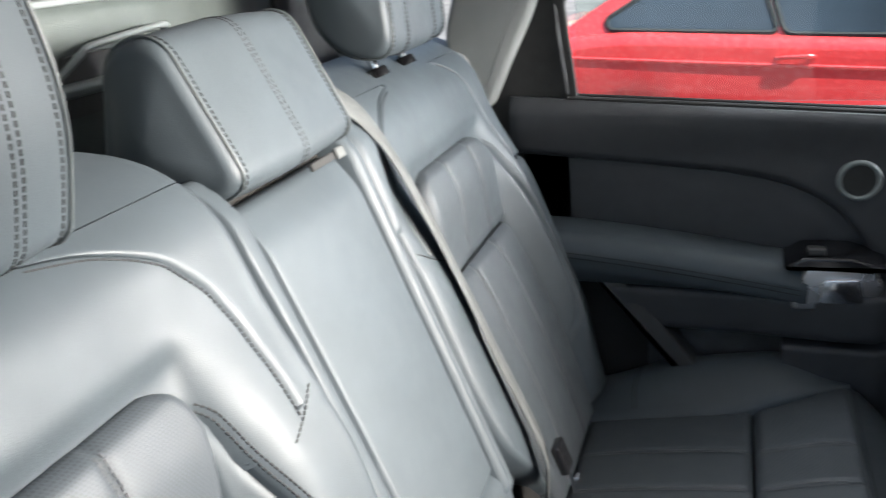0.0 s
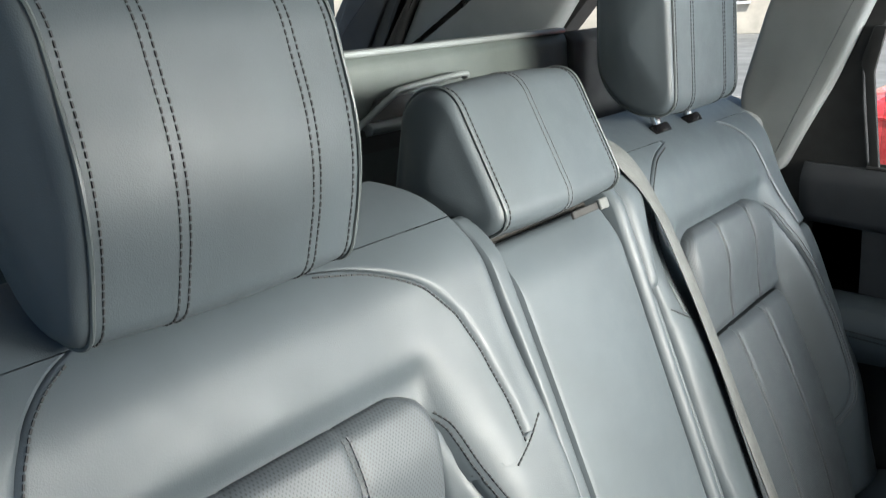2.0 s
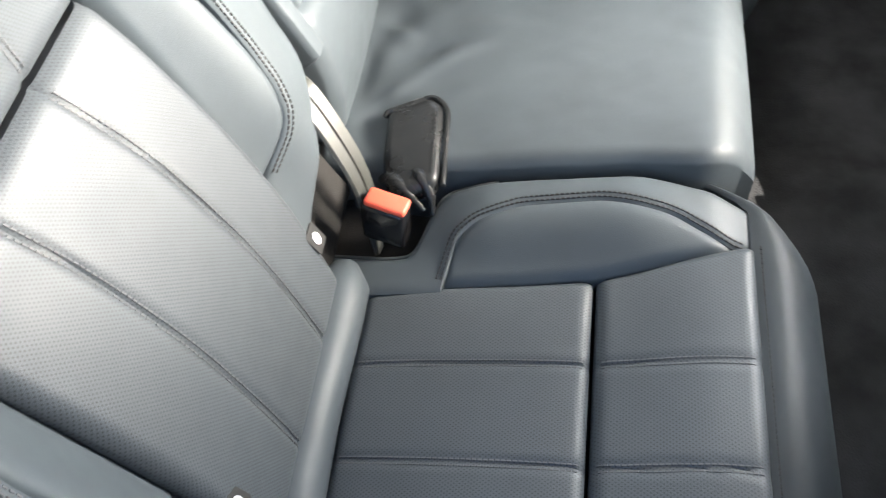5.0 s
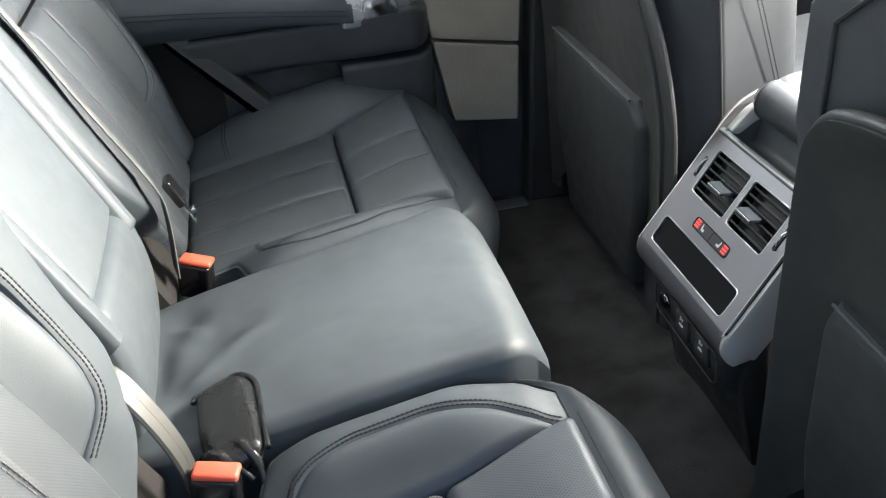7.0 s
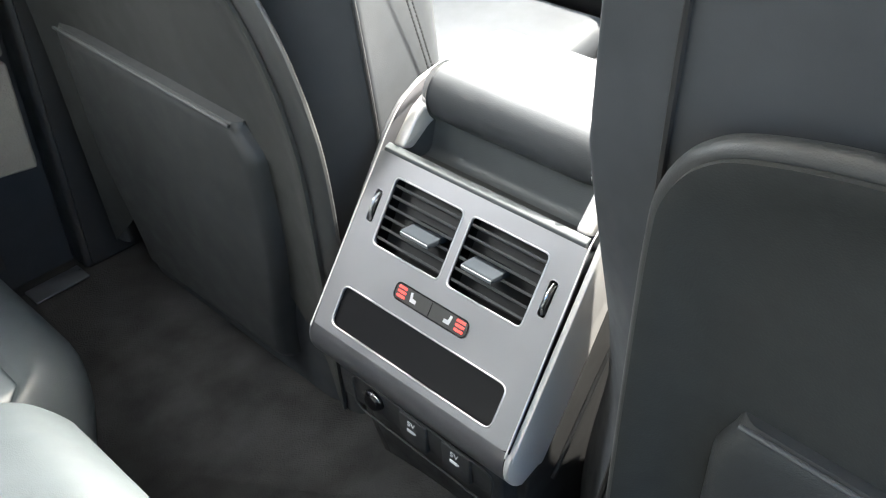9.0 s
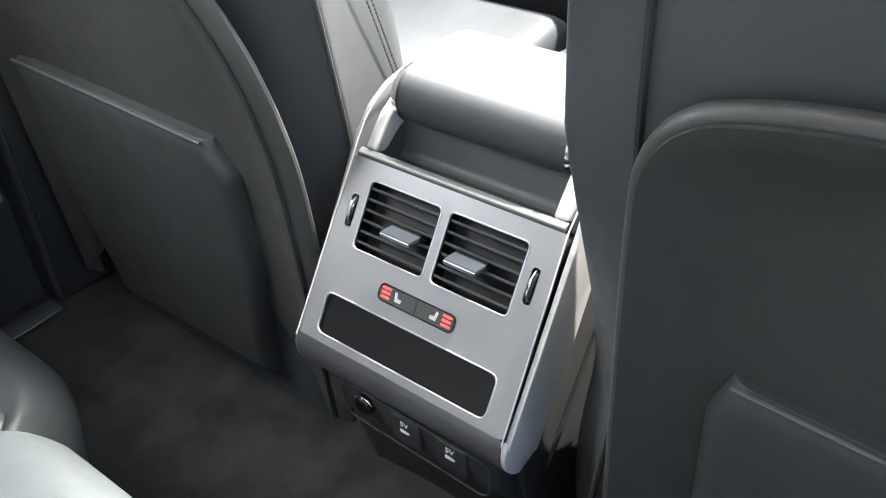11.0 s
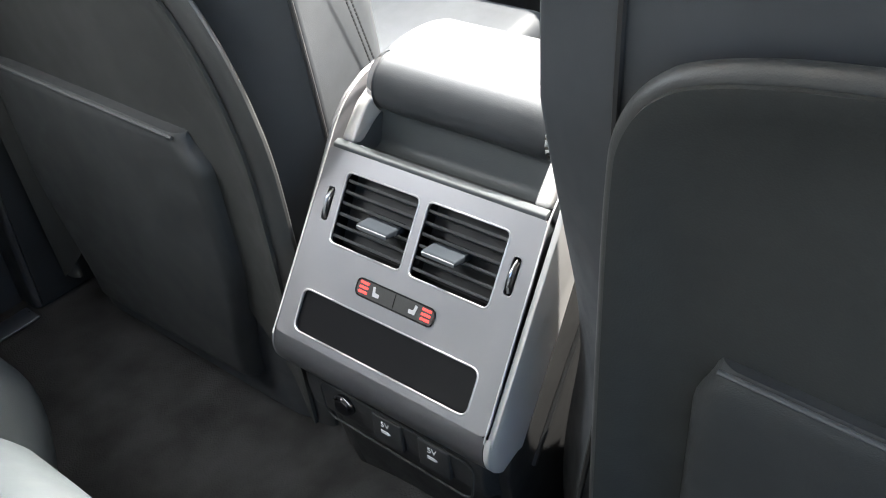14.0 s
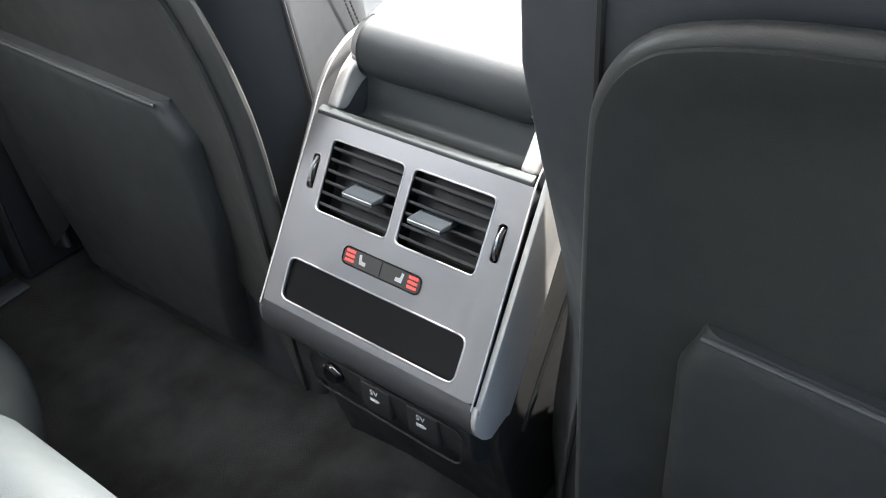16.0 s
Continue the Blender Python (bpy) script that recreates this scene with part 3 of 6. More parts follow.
    def cbase(a, x):
        h = 0.028 * sstep(a, 0.285, 0.215) * sstep(x, 0.12, 0.24) * (1 - sstep(x, 0.36, 0.487)) if a < 0.4 else (0.020 + 0.032 * sstep(x, 0.06, 0.24)) * sstep(a, 0.580, 0.675) * (1 - sstep(x, 0.36, 0.487))
        if a > 0.685:
            h -= 0.05 * ((a - 0.685) / 0.05) ** 2
        if a < 0.2:
            h -= 0.012 * ((0.2 - a) / 0.04) ** 2
        return h

    cch = [lambda x: 0.372, lambda x: 0.470]
    gro = [(cch[0], 0.003, 0.004), (cch[1], 0.003, 0.004)]
    x_rear = 0.106 if side < 0 else 0.074
    bm, hc1 = sheet(lambda x: ci(max(x, 0.1)), co_, x_rear, 0.338, C, lambda a, x: -0.006, 84, 40, (0.010, 0.010, 0.010, 0.006), 0.012, 0.008, 0.03, gro)
    part("rear_cushion_insert", bm, PERF, seat, "perforated leather rear cushion insert")
    bm, hc2 = sheet(ci, co_, 0.342, 0.484, C, lambda a, x: -0.006 + 0.008 * sstep(x, 0.36, 0.45), 84, 30, (0.010, 0.010, 0.006, 0.006), 0.012, 0.007, 0.03, gro)
    part("front_cushion_insert", bm, PERF, seat, "perforated leather front cushion insert")
    bm = bmesh.new()
    tube(bm, [C(0.262 + 0.30 * k / 12, x_rear - 0.024 + 0.0015 * math.sin(k * 0.7), 0.006) for k in range(13)], lambda t: (0.029 if side < 0 else 0.024) * min(1, 6 * t + 0.5, 6 * (1 - t) + 0.5), 16)
    part("rear_roll", bm, LEATHER, seat, "soft leather roll where cushion meets back")
    bm, hb = sheet(bolc, lambda x: ci(x) + 0.004, 0.187, 0.478, C, lambda a, x: cbase(a, x) - 0.001 - 0.011 * sstep(x, 0.44, 0.485), 22, 40, (0.003, 0.008, 0.003, 0.005), 0.012)
    part("inner_cushion_bolster", bm, LEATHER, seat)
    inr = lambda x: bolc(min(max(x, 0.187), 0.478)) if x > 0.187 else 0.292
    bm, hs = sheet(mid, inr, 0.045, 0.490, C, lambda a, x: cbase(a, x) - 0.011 * sstep(x, 0.44, 0.487), 18, 50, (0.014, 0.004, 0.004, 0.005), 0.013, 0, 0.06)
    side_panel = part("inner_cushion_side", bm, LEATHER, seat)
    rim_pts = fine([tuple(C(mid(x) + 0.002, x, hs(mid(x) + 0.002, x) + 0.003)) for x in np.linspace(0.055, 0.235, 40)], 2)
    part("welt", tube(bmesh.new(), rim_pts, 0.0022, 8), PIPING, side_panel, "piped edge round the buckle well")
    bm, ho = sheet(lambda x: co_(x) - 0.004, oute, 0.05, 0.488, C, cbase, 24, 40, (0.008, 0.012, 0.006, 0.004), 0.014, 0, 0.06)
    part("outer_cushion_bolster", bm, LEATHER, seat)
    # front roll of the cushion, with rounded corners
    xf = lambda a: 0.555 - 0.070 * max(0, (0.275 - a) / 0.10) ** 2.2 - 0.11 * max(0, (a - 0.56) / 0.145) ** 2.2
    bm = bmesh.new()
    rows = []
    for k in range(41):
        a = 0.163 + (0.700 - 0.163) * k / 40
        xs = min(0.483, xf(a) - 0.034)
        ln = xf(a) - xs
        row = []
        z0 = 0.36 + (xs - 0.108) * 0.17 - 0.010 + cbase(a, xs)
        for j in range(22):
            if j < 14:
                t = j / 13 * math.pi / 2
                x, z = xs + ln * math.sin(t), z0 + 0.010 * math.sin(min(1, t / 0.6) * math.pi / 2) - (0.075) * (1 - math.cos(t))
            else:
                u = (j - 13) / 8
                x, z = xs + ln - 0.05 * u * u, z0 - 0.065 - 0.15 * u
            row.append(bm.verts.new((x, side * a, z)))
        rows.append(row)
    for r0, r1 in zip(rows, rows[1:]):
        for j in range(21):
            bm.faces.new((r0[j], r0[j + 1], r1[j + 1], r1[j]))
    bmesh.ops.solidify(bm, geom=list(bm.faces), thickness=0.012)
    bmesh.ops.recalc_face_normals(bm, faces=bm.faces)
    part("front_roll", bm, LEATHER, seat, "rounded leather cushion front")
    bm = bmesh.new()
    stitches(bm, [Vector((0.4895, side * a, 0.36 + (0.4895 - 0.108) * 0.17 - 0.0005 + cbase(a, 0.483))) for a in np.linspace(0.252, 0.63, 30)], CUP)
    part("stitching", bm, THREAD, seat)
    part("cushion_base", prism(rounded([(0.05, 0.13), (0.05, 0.30), (0.44, 0.33), (0.46, 0.13)], 0.02), lambda p, q, d: Vector((p, side * d, q)), 0.20, 0.68), FELT, seat, "dark felt cushion base")
    for hfun, x0, x1 in ((hc1, x_rear + 0.009, 0.33), (hc2, 0.35, 0.478)):
        seam("stitching", seat, C, hfun, CUP, [[(cch[k](0) + e, x) for x in np.linspace(x0, x1, 8)] for k in (0, 1) for e in (-0.003, 0.003)], thread=THREAD_GREY)
    b = [(0.600, 0.150), (0.640, 0.146), (0.690, 0.152), (0.715, 0.160)]
    seam("stitching", seat, C, ho, CUP, [shifted(b, 0.003), shifted(b, -0.003)])
    b = [(bolc(x), x) for x in np.linspace(0.19, 0.474, 30)]
    seam("stitching", seat, C, hs, CUP, [shifted(b, 0.004), shifted(b, 0.0085)])
    return seat


outer_seat(-1, "dark grey leather rear seat with perforated quilted inserts")
outer_seat(1, "dark grey leather rear seat beside the closed far door")


# ---------------------------------------------------------------- centre seat
def centre_seat():
    P, C = back_at(1), cush_at(1)
    seat = thing("car_seat", (0.2, 0, 0.12), "narrow dark leather centre seat between the outer seats", "car seat", "rear bench seats")
    base = lambda a, v: 0.030 + 0.004 * math.cos(a * 12)
    hw = cur([(0.100, 0.19), (0.102, 0.30), (0.104, 0.45), (0.108, 0.62)])
    bm, _ = sheet(lambda v: -hw(v), hw, 0.205, 0.616, P, lambda a, v: base(a, v) - 0.02 * sstep(v, 0.56, 0.64), 40, 50, (0.010, 0.008, 0.010, 0.006), 0.007, 0.003, 0.04)
    part("back_panel", bm, LEATHER, seat, "smooth leather centre back panel")
    for s in (-1, 1):
        lo, hi = (lambda v: hw(v) + 0.003), (lambda v: 0.141 + 0.010 * sstep(v, 0.45, 0.66))
        mid_ = lambda v: 0.5 * (lo(v) + hi(v)) + 0.004
        Q = back_at(s)
        if s < 0:
            bm, _ = sheet(lambda v: lo(v) + 0.003, lambda v: hi(v) - 0.009, 0.165, 0.655, Q, lambda a, v: 0.036 - 0.03 * sstep(v, 0.60, 0.68), 14, 50, (0.008, 0.008, 0.01, 0.004), 0.005, 0.002, 0.06)
            part("side_strip", bm, LEATHER, seat, "padded leather strip")
            continue
        bm, _ = sheet(lo, mid_, 0.165, 0.66, Q, lambda a, v: 0.036 - 0.03 * sstep(v, 0.60, 0.68), 10, 50, (0.007, 0.004, 0.01, 0.004), 0.010, 0.001, 0.05)
        part("side_strip", bm, LEATHER, seat, "padded leather strip")
        top = 0.497
        bm, _ = sheet(mid_, hi, 0.160, top, Q, lambda a, v: 0.036 - 0.010 * sstep(a, mid_(v), hi(v)), 10, 50, (0.004, 0.012, 0.01, 0.004), 0.010, 0.001, 0.05)
        part("side_strip", bm, LEATHER, seat)
        if s > 0:
            bm, _ = sheet(lambda v: mid_(v) - 0.002, lambda v: hi(v) + 0.006 + 0.03 * sstep(v, 0.5, 0.66), 0.500, 0.675, Q, lambda a, v: 0.038 - 0.03 * sstep(v, 0.60, 0.68), 10, 24, (0.004, 0.008, 0.004, 0.004), 0.010, 0.002, 0.05)
            part("belt_guide_panel", bm, LEATHER, seat, "leather panel beside the belt slot")
    bm, _ = sheet(lambda v: -0.108 + 0.006 * sstep(v, 0.1, 0.0), lambda v: 0.145 - 0.01 * sstep(v, 0.1, 0.0), 0.000, 0.202, P, lambda a, v: -0.046 + 0.078 * (v - 0.015) / 0.187 + 0.016 * math.sin(max(0, min(1, v / 0.2)) * math.pi), 40, 24, (0.012, 0.012, 0.01, 0.012), 0.02, 0.006, 0.05)
    part("lower_pad", bm, LEATHER, seat, "soft leather lower back pad")
    prof = rounded([(-0.075, 0.0), (-0.005, 0.25), (0.0, 0.62), (-0.05, 0.68), (-0.10, 0.67), (-0.12, 0.0)], 0.02)
    part("back_shell", prism(prof, lambda p, q, d: P(d, q, p), -0.138, 0.138), FELT, seat)
    # low wedge headrest
    out = [(0.050, 0.630), (0.036, 0.774), (-0.018, 0.782), (-0.078, 0.690), (-0.070, 0.642), (-0.01, 0.625)]
    headrest(seat, 1, 0.0035, 0.1105, out, [0.022, 0.030, 0.05, 0.03, 0.02, 0.02], P, (0.0,), ((-0.06, 0.60, 0.64, -0.03), (0.06, 0.60, 0.64, -0.03)), THREAD_GREY)
    # release strap under the headrest
    bm = bmesh.new()
    box(bm, (-0.036, -0.004, -0.002), (0.036, 0.004, 0.002), 0.0015)
    clip = bmesh.new()
    box(clip, (0.014, -0.006, 0.001), (0.032, 0.006, 0.006), 0.002)
    m = Matrix((Vector((0, 1, 0)), SU, SN)).transposed().to_4x4()
    m.translation = P(0.035, 0.616, 0.048)
    strap = part("release_strap", moved(bm, m), RUBBER, seat, "black release strap with a small grey clip")
    part("clip", moved(clip, m), WEB, strap)
    # cushion
    ce = cur([(0.140, 0.02), (0.150, 0.06), (0.158, 0.15), (0.160, 0.267), (0.163, 0.378), (0.172, 0.44), (0.150, 0.495)])

    def cb(a, x):
        h = 0.034 + 0.006 * math.cos(a * 9)
        for px, py, k, wx, wy in ((0.090, -0.085, 0.008, 0.022, 0.034), (0.120, 0.02, 0.006, 0.030, 0.026), (0.085, 0.085, 0.007, 0.026, 0.030), (0.060, 0.0, 0.006, 0.016, 0.05)):
            h -= k * math.exp(-((x - px) / wx) ** 2 - ((a - py) / wy) ** 2)
        for px, py, tx, ty, k, ln, wd in ((0.165, 0.005, 0.9, 0.43, 0.0050, 0.035, 0.011), (0.105, -0.045, 0.80, 0.60, 0.0045, 0.030, 0.009), (0.095, 0.055, 0.75, -0.66, 0.0045, 0.030, 0.009), (0.185, -0.06, 0.95, 0.3, 0.0020, 0.05, 0.010), (0.215, 0.045, 0.97, -0.25, 0.0018, 0.05, 0.012)):
            u, w = (x - px) * tx + (a - py) * ty, -(x - px) * ty + (a - py) * tx
            h += k * math.exp(-(u / ln) ** 2 - (w / wd) ** 2)
        if x > 0.43:
            h -= 0.055 * ((x - 0.43) / 0.065) ** 2.5
        return h

    bm, _ = sheet(lambda x: -ce(x), ce, 0.022, 0.495, C, cb, 60, 70, (0.010, 0.010, 0.01, 0.0), 0.016, 0.003, 0.10, (), 0.0012)
    part("cushion", bm, LEATHER, seat, "creased leather centre cushion")
    part("cushion_base", prism(rounded([(0.05, 0.13), (0.05, 0.33), (0.44, 0.36), (0.47, 0.13)], 0.02), XZ(0), -0.15, 0.15), FELT, seat)
    return seat


centre_seat()


# ---------------------------------------------------------------- setting: car shell
def structure(name, bm, material, label, parent=None, sharp=False):
    ob = part(name, bm, material, parent, label, sharp)
    return tagged(ob, label, "", "", "structure")


FLOOR_Z = 0.10
SATIN_SILL = mat("sill_metal", (0.16, 0.17, 0.19), 0.35, metal=0.8, vary=0.1)
fl = bmesh.new()
fxs, fys = np.linspace(-0.02, 1.75, 60), np.linspace(-0.70, 0.73, 50)
fg = [[fl.verts.new((x, y, FLOOR_Z + 0.035 * math.exp(-(y / 0.13) ** 2) + 0.003 * noise.noise(Vector((x * 9, y * 9, 0))))) for y in fys] for x in fxs]
for i in range(59):
    for j in range(49):
        fl.faces.new((fg[i][j], fg[i + 1][j], fg[i + 1][j + 1], fg[i][j + 1]))
bmesh.ops.solidify(fl, geom=list(fl.faces), thickness=0.03)
structure("floor", fl, CARPET, "black carpeted car floor with a low centre tunnel")



# roof, ending at the windscreen's header
ROOF_END = 1.31
structure("ceiling", boxed((-1.35, -0.86, 1.40), (ROOF_END, 0.86, 1.44), 0.004), HEADLINER, "pale grey headliner", sharp=True)
g = structure("windscreen", prism([(ROOF_END, 1.432), (ROOF_END + 0.004, 1.438), (1.964, 0.946), (1.960, 0.940)], XZ(0), -0.74, 0.74), GLASS, "clear windscreen glass", sharp=True)
g.visible_shadow = False
for y0, y1 in ((-0.80, -0.741), (0.741, 0.80)):
    structure("windscreen_pillar", prism([(ROOF_END - 0.05, 1.40), (ROOF_END, 1.44), (2.02, 0.91), (1.98, 0.84), (1.90, 0.84)], XZ(0), y0, y1, 0.006), BLACK, "black windscreen pillar")

# sides of the body
def side_wall(name, y, out, lab, holes):
    """A body side as thick panels round its window openings."""
    bm = bmesh.new()
    for (x0, z0, x1, z1) in holes:
        box(bm, (x0, min(y, y + out), z0), (x1, max(y, y + out), z1), 0.006)
    return structure(name, bm, RUBBER if "sill" in name else SOFT, lab, sharp=True)


side_wall("wall_left", 0.765, 0.10, "dark left body side below the windows", [(-1.35, -0.15, 2.3, 0.84), (0.80, 0.84, 0.90, 1.36), (-1.35, 1.36, 1.30, 1.399)])
side_wall("wall_right", -0.765, -0.10, "dark right body side with the rear door open", [(0.86, -0.15, 2.3, 0.84), (0.80, -0.15, 0.90, 1.36), (-1.35, -0.15, -0.16, 0.84), (-1.35, 1.36, 1.30, 1.399), (-0.16, -0.15, 0.86, 0.14), (-0.62, 0.84, -0.50, 1.36)])
side_wall("sill_left", 0.675, 0.09, "black left sill trim", [(-0.02, -0.02, 1.75, 0.097)])
structure("sill_plate", boxed((0.65, 0.69, 0.1045), (0.735, 0.728, 0.1075), 0.001), SATIN_SILL, "brushed grey sill plate")
side_wall("sill_right", -0.655, -0.11, "black right sill trim", [(-0.02, -0.02, 1.75, 0.17)])
bk = bmesh.new()
box(bk, (-1.45, -0.72, 0.0), (-1.30, 0.72, 0.86), 0.01)
structure("wall_back", bk, SOFT, "dark tailgate lower trim", sharp=True)
fr_ = bmesh.new()
box(fr_, (1.75, -0.76, -0.1), (1.85, 0.76, 0.62), 0.01)
structure("wall_front", fr_, SOFT, "dark bulkhead", sharp=True)


# ---------------------------------------------------------------- far pillars and rear trim
def slab(pts, y0, y1, bevel=0.006, r=0.012):
    return prism(rounded(pts, r), XZ(0), y0, y1, bevel)


structure("pillar_trim", slab([(-0.145, 0.862), (-0.108, 0.864), (-0.076, 0.935), (-0.038, 1.012), (0.021, 1.165), (0.104, 1.399), (-0.02, 1.399), (-0.10, 1.25), (-0.146, 1.136), (-0.185, 0.99), (-0.17, 0.90)], 0.695, 0.76, 0.012, 0.02), GREYTRIM, "light grey pillar trim behind the far rear door")
structure("door_frame", slab([(-0.16, 0.60), (-0.16, 0.865), (-0.11, 0.93), (-0.07, 1.01), (0.0, 1.17), (0.09, 1.399), (0.16, 1.399), (0.09, 1.25), (0.00, 1.045), (0.006, 0.98), (0.022, 0.875), (0.03, 0.60)], 0.722, 0.775, 0.004, 0.006), RUBBER, "black rear window frame of the far door")
structure("window_seal", slab([(-0.004, 1.042), (0.004, 1.03), (0.026, 0.87), (0.040, 0.87), (0.018, 1.03), (0.03, 1.10), (0.012, 1.10)], 0.712, 0.7215, 0.002, 0.004), RUBBER, "black rubber window seal")
# quarter trim behind the far wheel arch, and the tailgate opening
structure("quarter_trim", slab([(-1.32, 0.80), (-0.13, 0.80), (-0.14, 0.955), (-0.35, 1.03), (-0.55, 1.068), (-1.32, 1.06)], 0.66, 0.76, 0.01, 0.02), GREYTRIM, "grey rear quarter trim below the side window")
structure("rear_pillar_trim", slab([(-0.93, 1.03), (-0.56, 1.05), (-0.475, 1.17), (-0.33, 1.399), (-0.66, 1.399), (-0.83, 1.20)], 0.668, 0.75, 0.02, 0.03), GREYTRIM, "grey rear pillar trim beside the tailgate")
structure("quarter_window_seal", slab([(-0.545, 1.07), (-0.455, 1.17), (-0.31, 1.399), (-0.325, 1.399), (-0.472, 1.172), (-0.560, 1.07)], 0.700, 0.756, 0.001, 0.003), RUBBER, "black rubber seal of the rear side window")
structure("tailgate_frame", slab([(-1.16, 1.03), (-0.925, 1.03), (-0.835, 1.20), (-0.665, 1.399), (-0.82, 1.399), (-1.04, 1.19)], 0.655, 0.75, 0.012, 0.02), BLACK, "black tailgate frame and gutter")
structure("tailgate_seal", slab([(-0.945, 1.04), (-0.928, 1.04), (-0.845, 1.20), (-0.68, 1.399), (-0.70, 1.399), (-0.866, 1.20)], 0.640, 0.660, 0.004, 0.006), RUBBER, "round rubber tailgate seal")
structure("tailgate_panel", slab([(-1.10, 1.05), (-0.985, 1.05), (-0.90, 1.19), (-0.74, 1.38), (-0.81, 1.38), (-1.02, 1.18)], 0.646, 0.660, 0.004, 0.01), SOFT, "dark grey tailgate side panel")
# near rear quarter
structure("quarter_trim_near", slab([(-1.32, 0.80), (-0.13, 0.80), (-0.14, 0.955), (-0.40, 1.02), (-0.72, 1.075), (-1.32, 1.10)], -0.76, -0.66, 0.01, 0.02), GREYTRIM, "grey rear quarter trim below the side window")
structure("wheel_arch_trim_near", slab([(-0.20, 0.12), (-0.20, 0.80), (-0.10, 0.80), (0.02, 0.68), (0.085, 0.50), (0.24, 0.33), (0.26, 0.12)], -0.76, -0.692, 0.01, 0.03), SHADED_FELT, "carpeted wheel arch beside the near seat, darkened as in shade")
structure("wheel_arch_trim", slab([(-0.20, 0.12), (-0.20, 0.86), (-0.085, 0.86), (0.02, 0.72), (0.085, 0.55), (0.24, 0.38), (0.26, 0.12)], 0.725, 0.76, 0.01, 0.03), FELT, "dark carpeted wheel arch beside the far seat")


# luggage cover: a cassette with a lid edge and a pull handle
SATIN_DARK = mat("satin_grey", (0.20, 0.22, 0.22), 0.4, metal=0.3, vary=0.05)


def luggage_cover():
    th = thing("luggage_cover", (-0.36, 0.0, 0.94), "grey green luggage cover with a pull handle behind the seats", "luggage cover")
    prof = rounded([(-0.40, 0.86), (-0.345, 0.86), (-0.352, 1.098), (-0.362, 1.112), (-0.372, 1.112), (-0.386, 1.09)], 0.006)
    panel = part("panel", prism(prof, XZ(0), -0.62, 0.425, 0.004), COVER, th, "stiff vinyl covered panel")
    bar = fine([(-0.350, -0.062, 1.022), (-0.338, -0.030, 1.046), (-0.330, -0.008, 1.062), (-0.328, 0.012, 1.069), (-0.328, 0.118, 1.076), (-0.328, 0.135, 1.074), (-0.338, 0.142, 1.070)], 6)
    part("handle", tube(bmesh.new(), bar, 0.0038, 10), SATIN_DARK, panel, "slim grey pull handle")
    lip = prism(rounded([(-0.350, 1.018), (-0.334, 1.022), (-0.331, 1.030), (-0.336, 1.035), (-0.350, 1.035)], 0.003), XZ(0), -0.040, 0.150, 0.002)
    part("handle_lip", lip, SATIN_DARK, panel, "grey ledge under the handle")
    part("handle_recess", prism(rounded([(-0.060, 1.000), (0.160, 1.000), (0.160, 1.060), (-0.015, 1.060)], 0.006), YZ, -0.350, -0.344), BLACK, panel)
    part("end_cap", prism(rounded([(-0.400, 0.86), (-0.338, 0.86), (-0.345, 1.095), (-0.36, 1.109), (-0.375, 1.109), (-0.39, 1.09)], 0.006), XZ(0), 0.426, 0.62, 0.004), RUBBER, th, "black cassette end cap")
    part("top_edge", boxed((-0.374, -0.62, 1.108), (-0.352, 0.42, 1.116), 0.003), SATIN_DARK, panel)
    return th


luggage_cover()


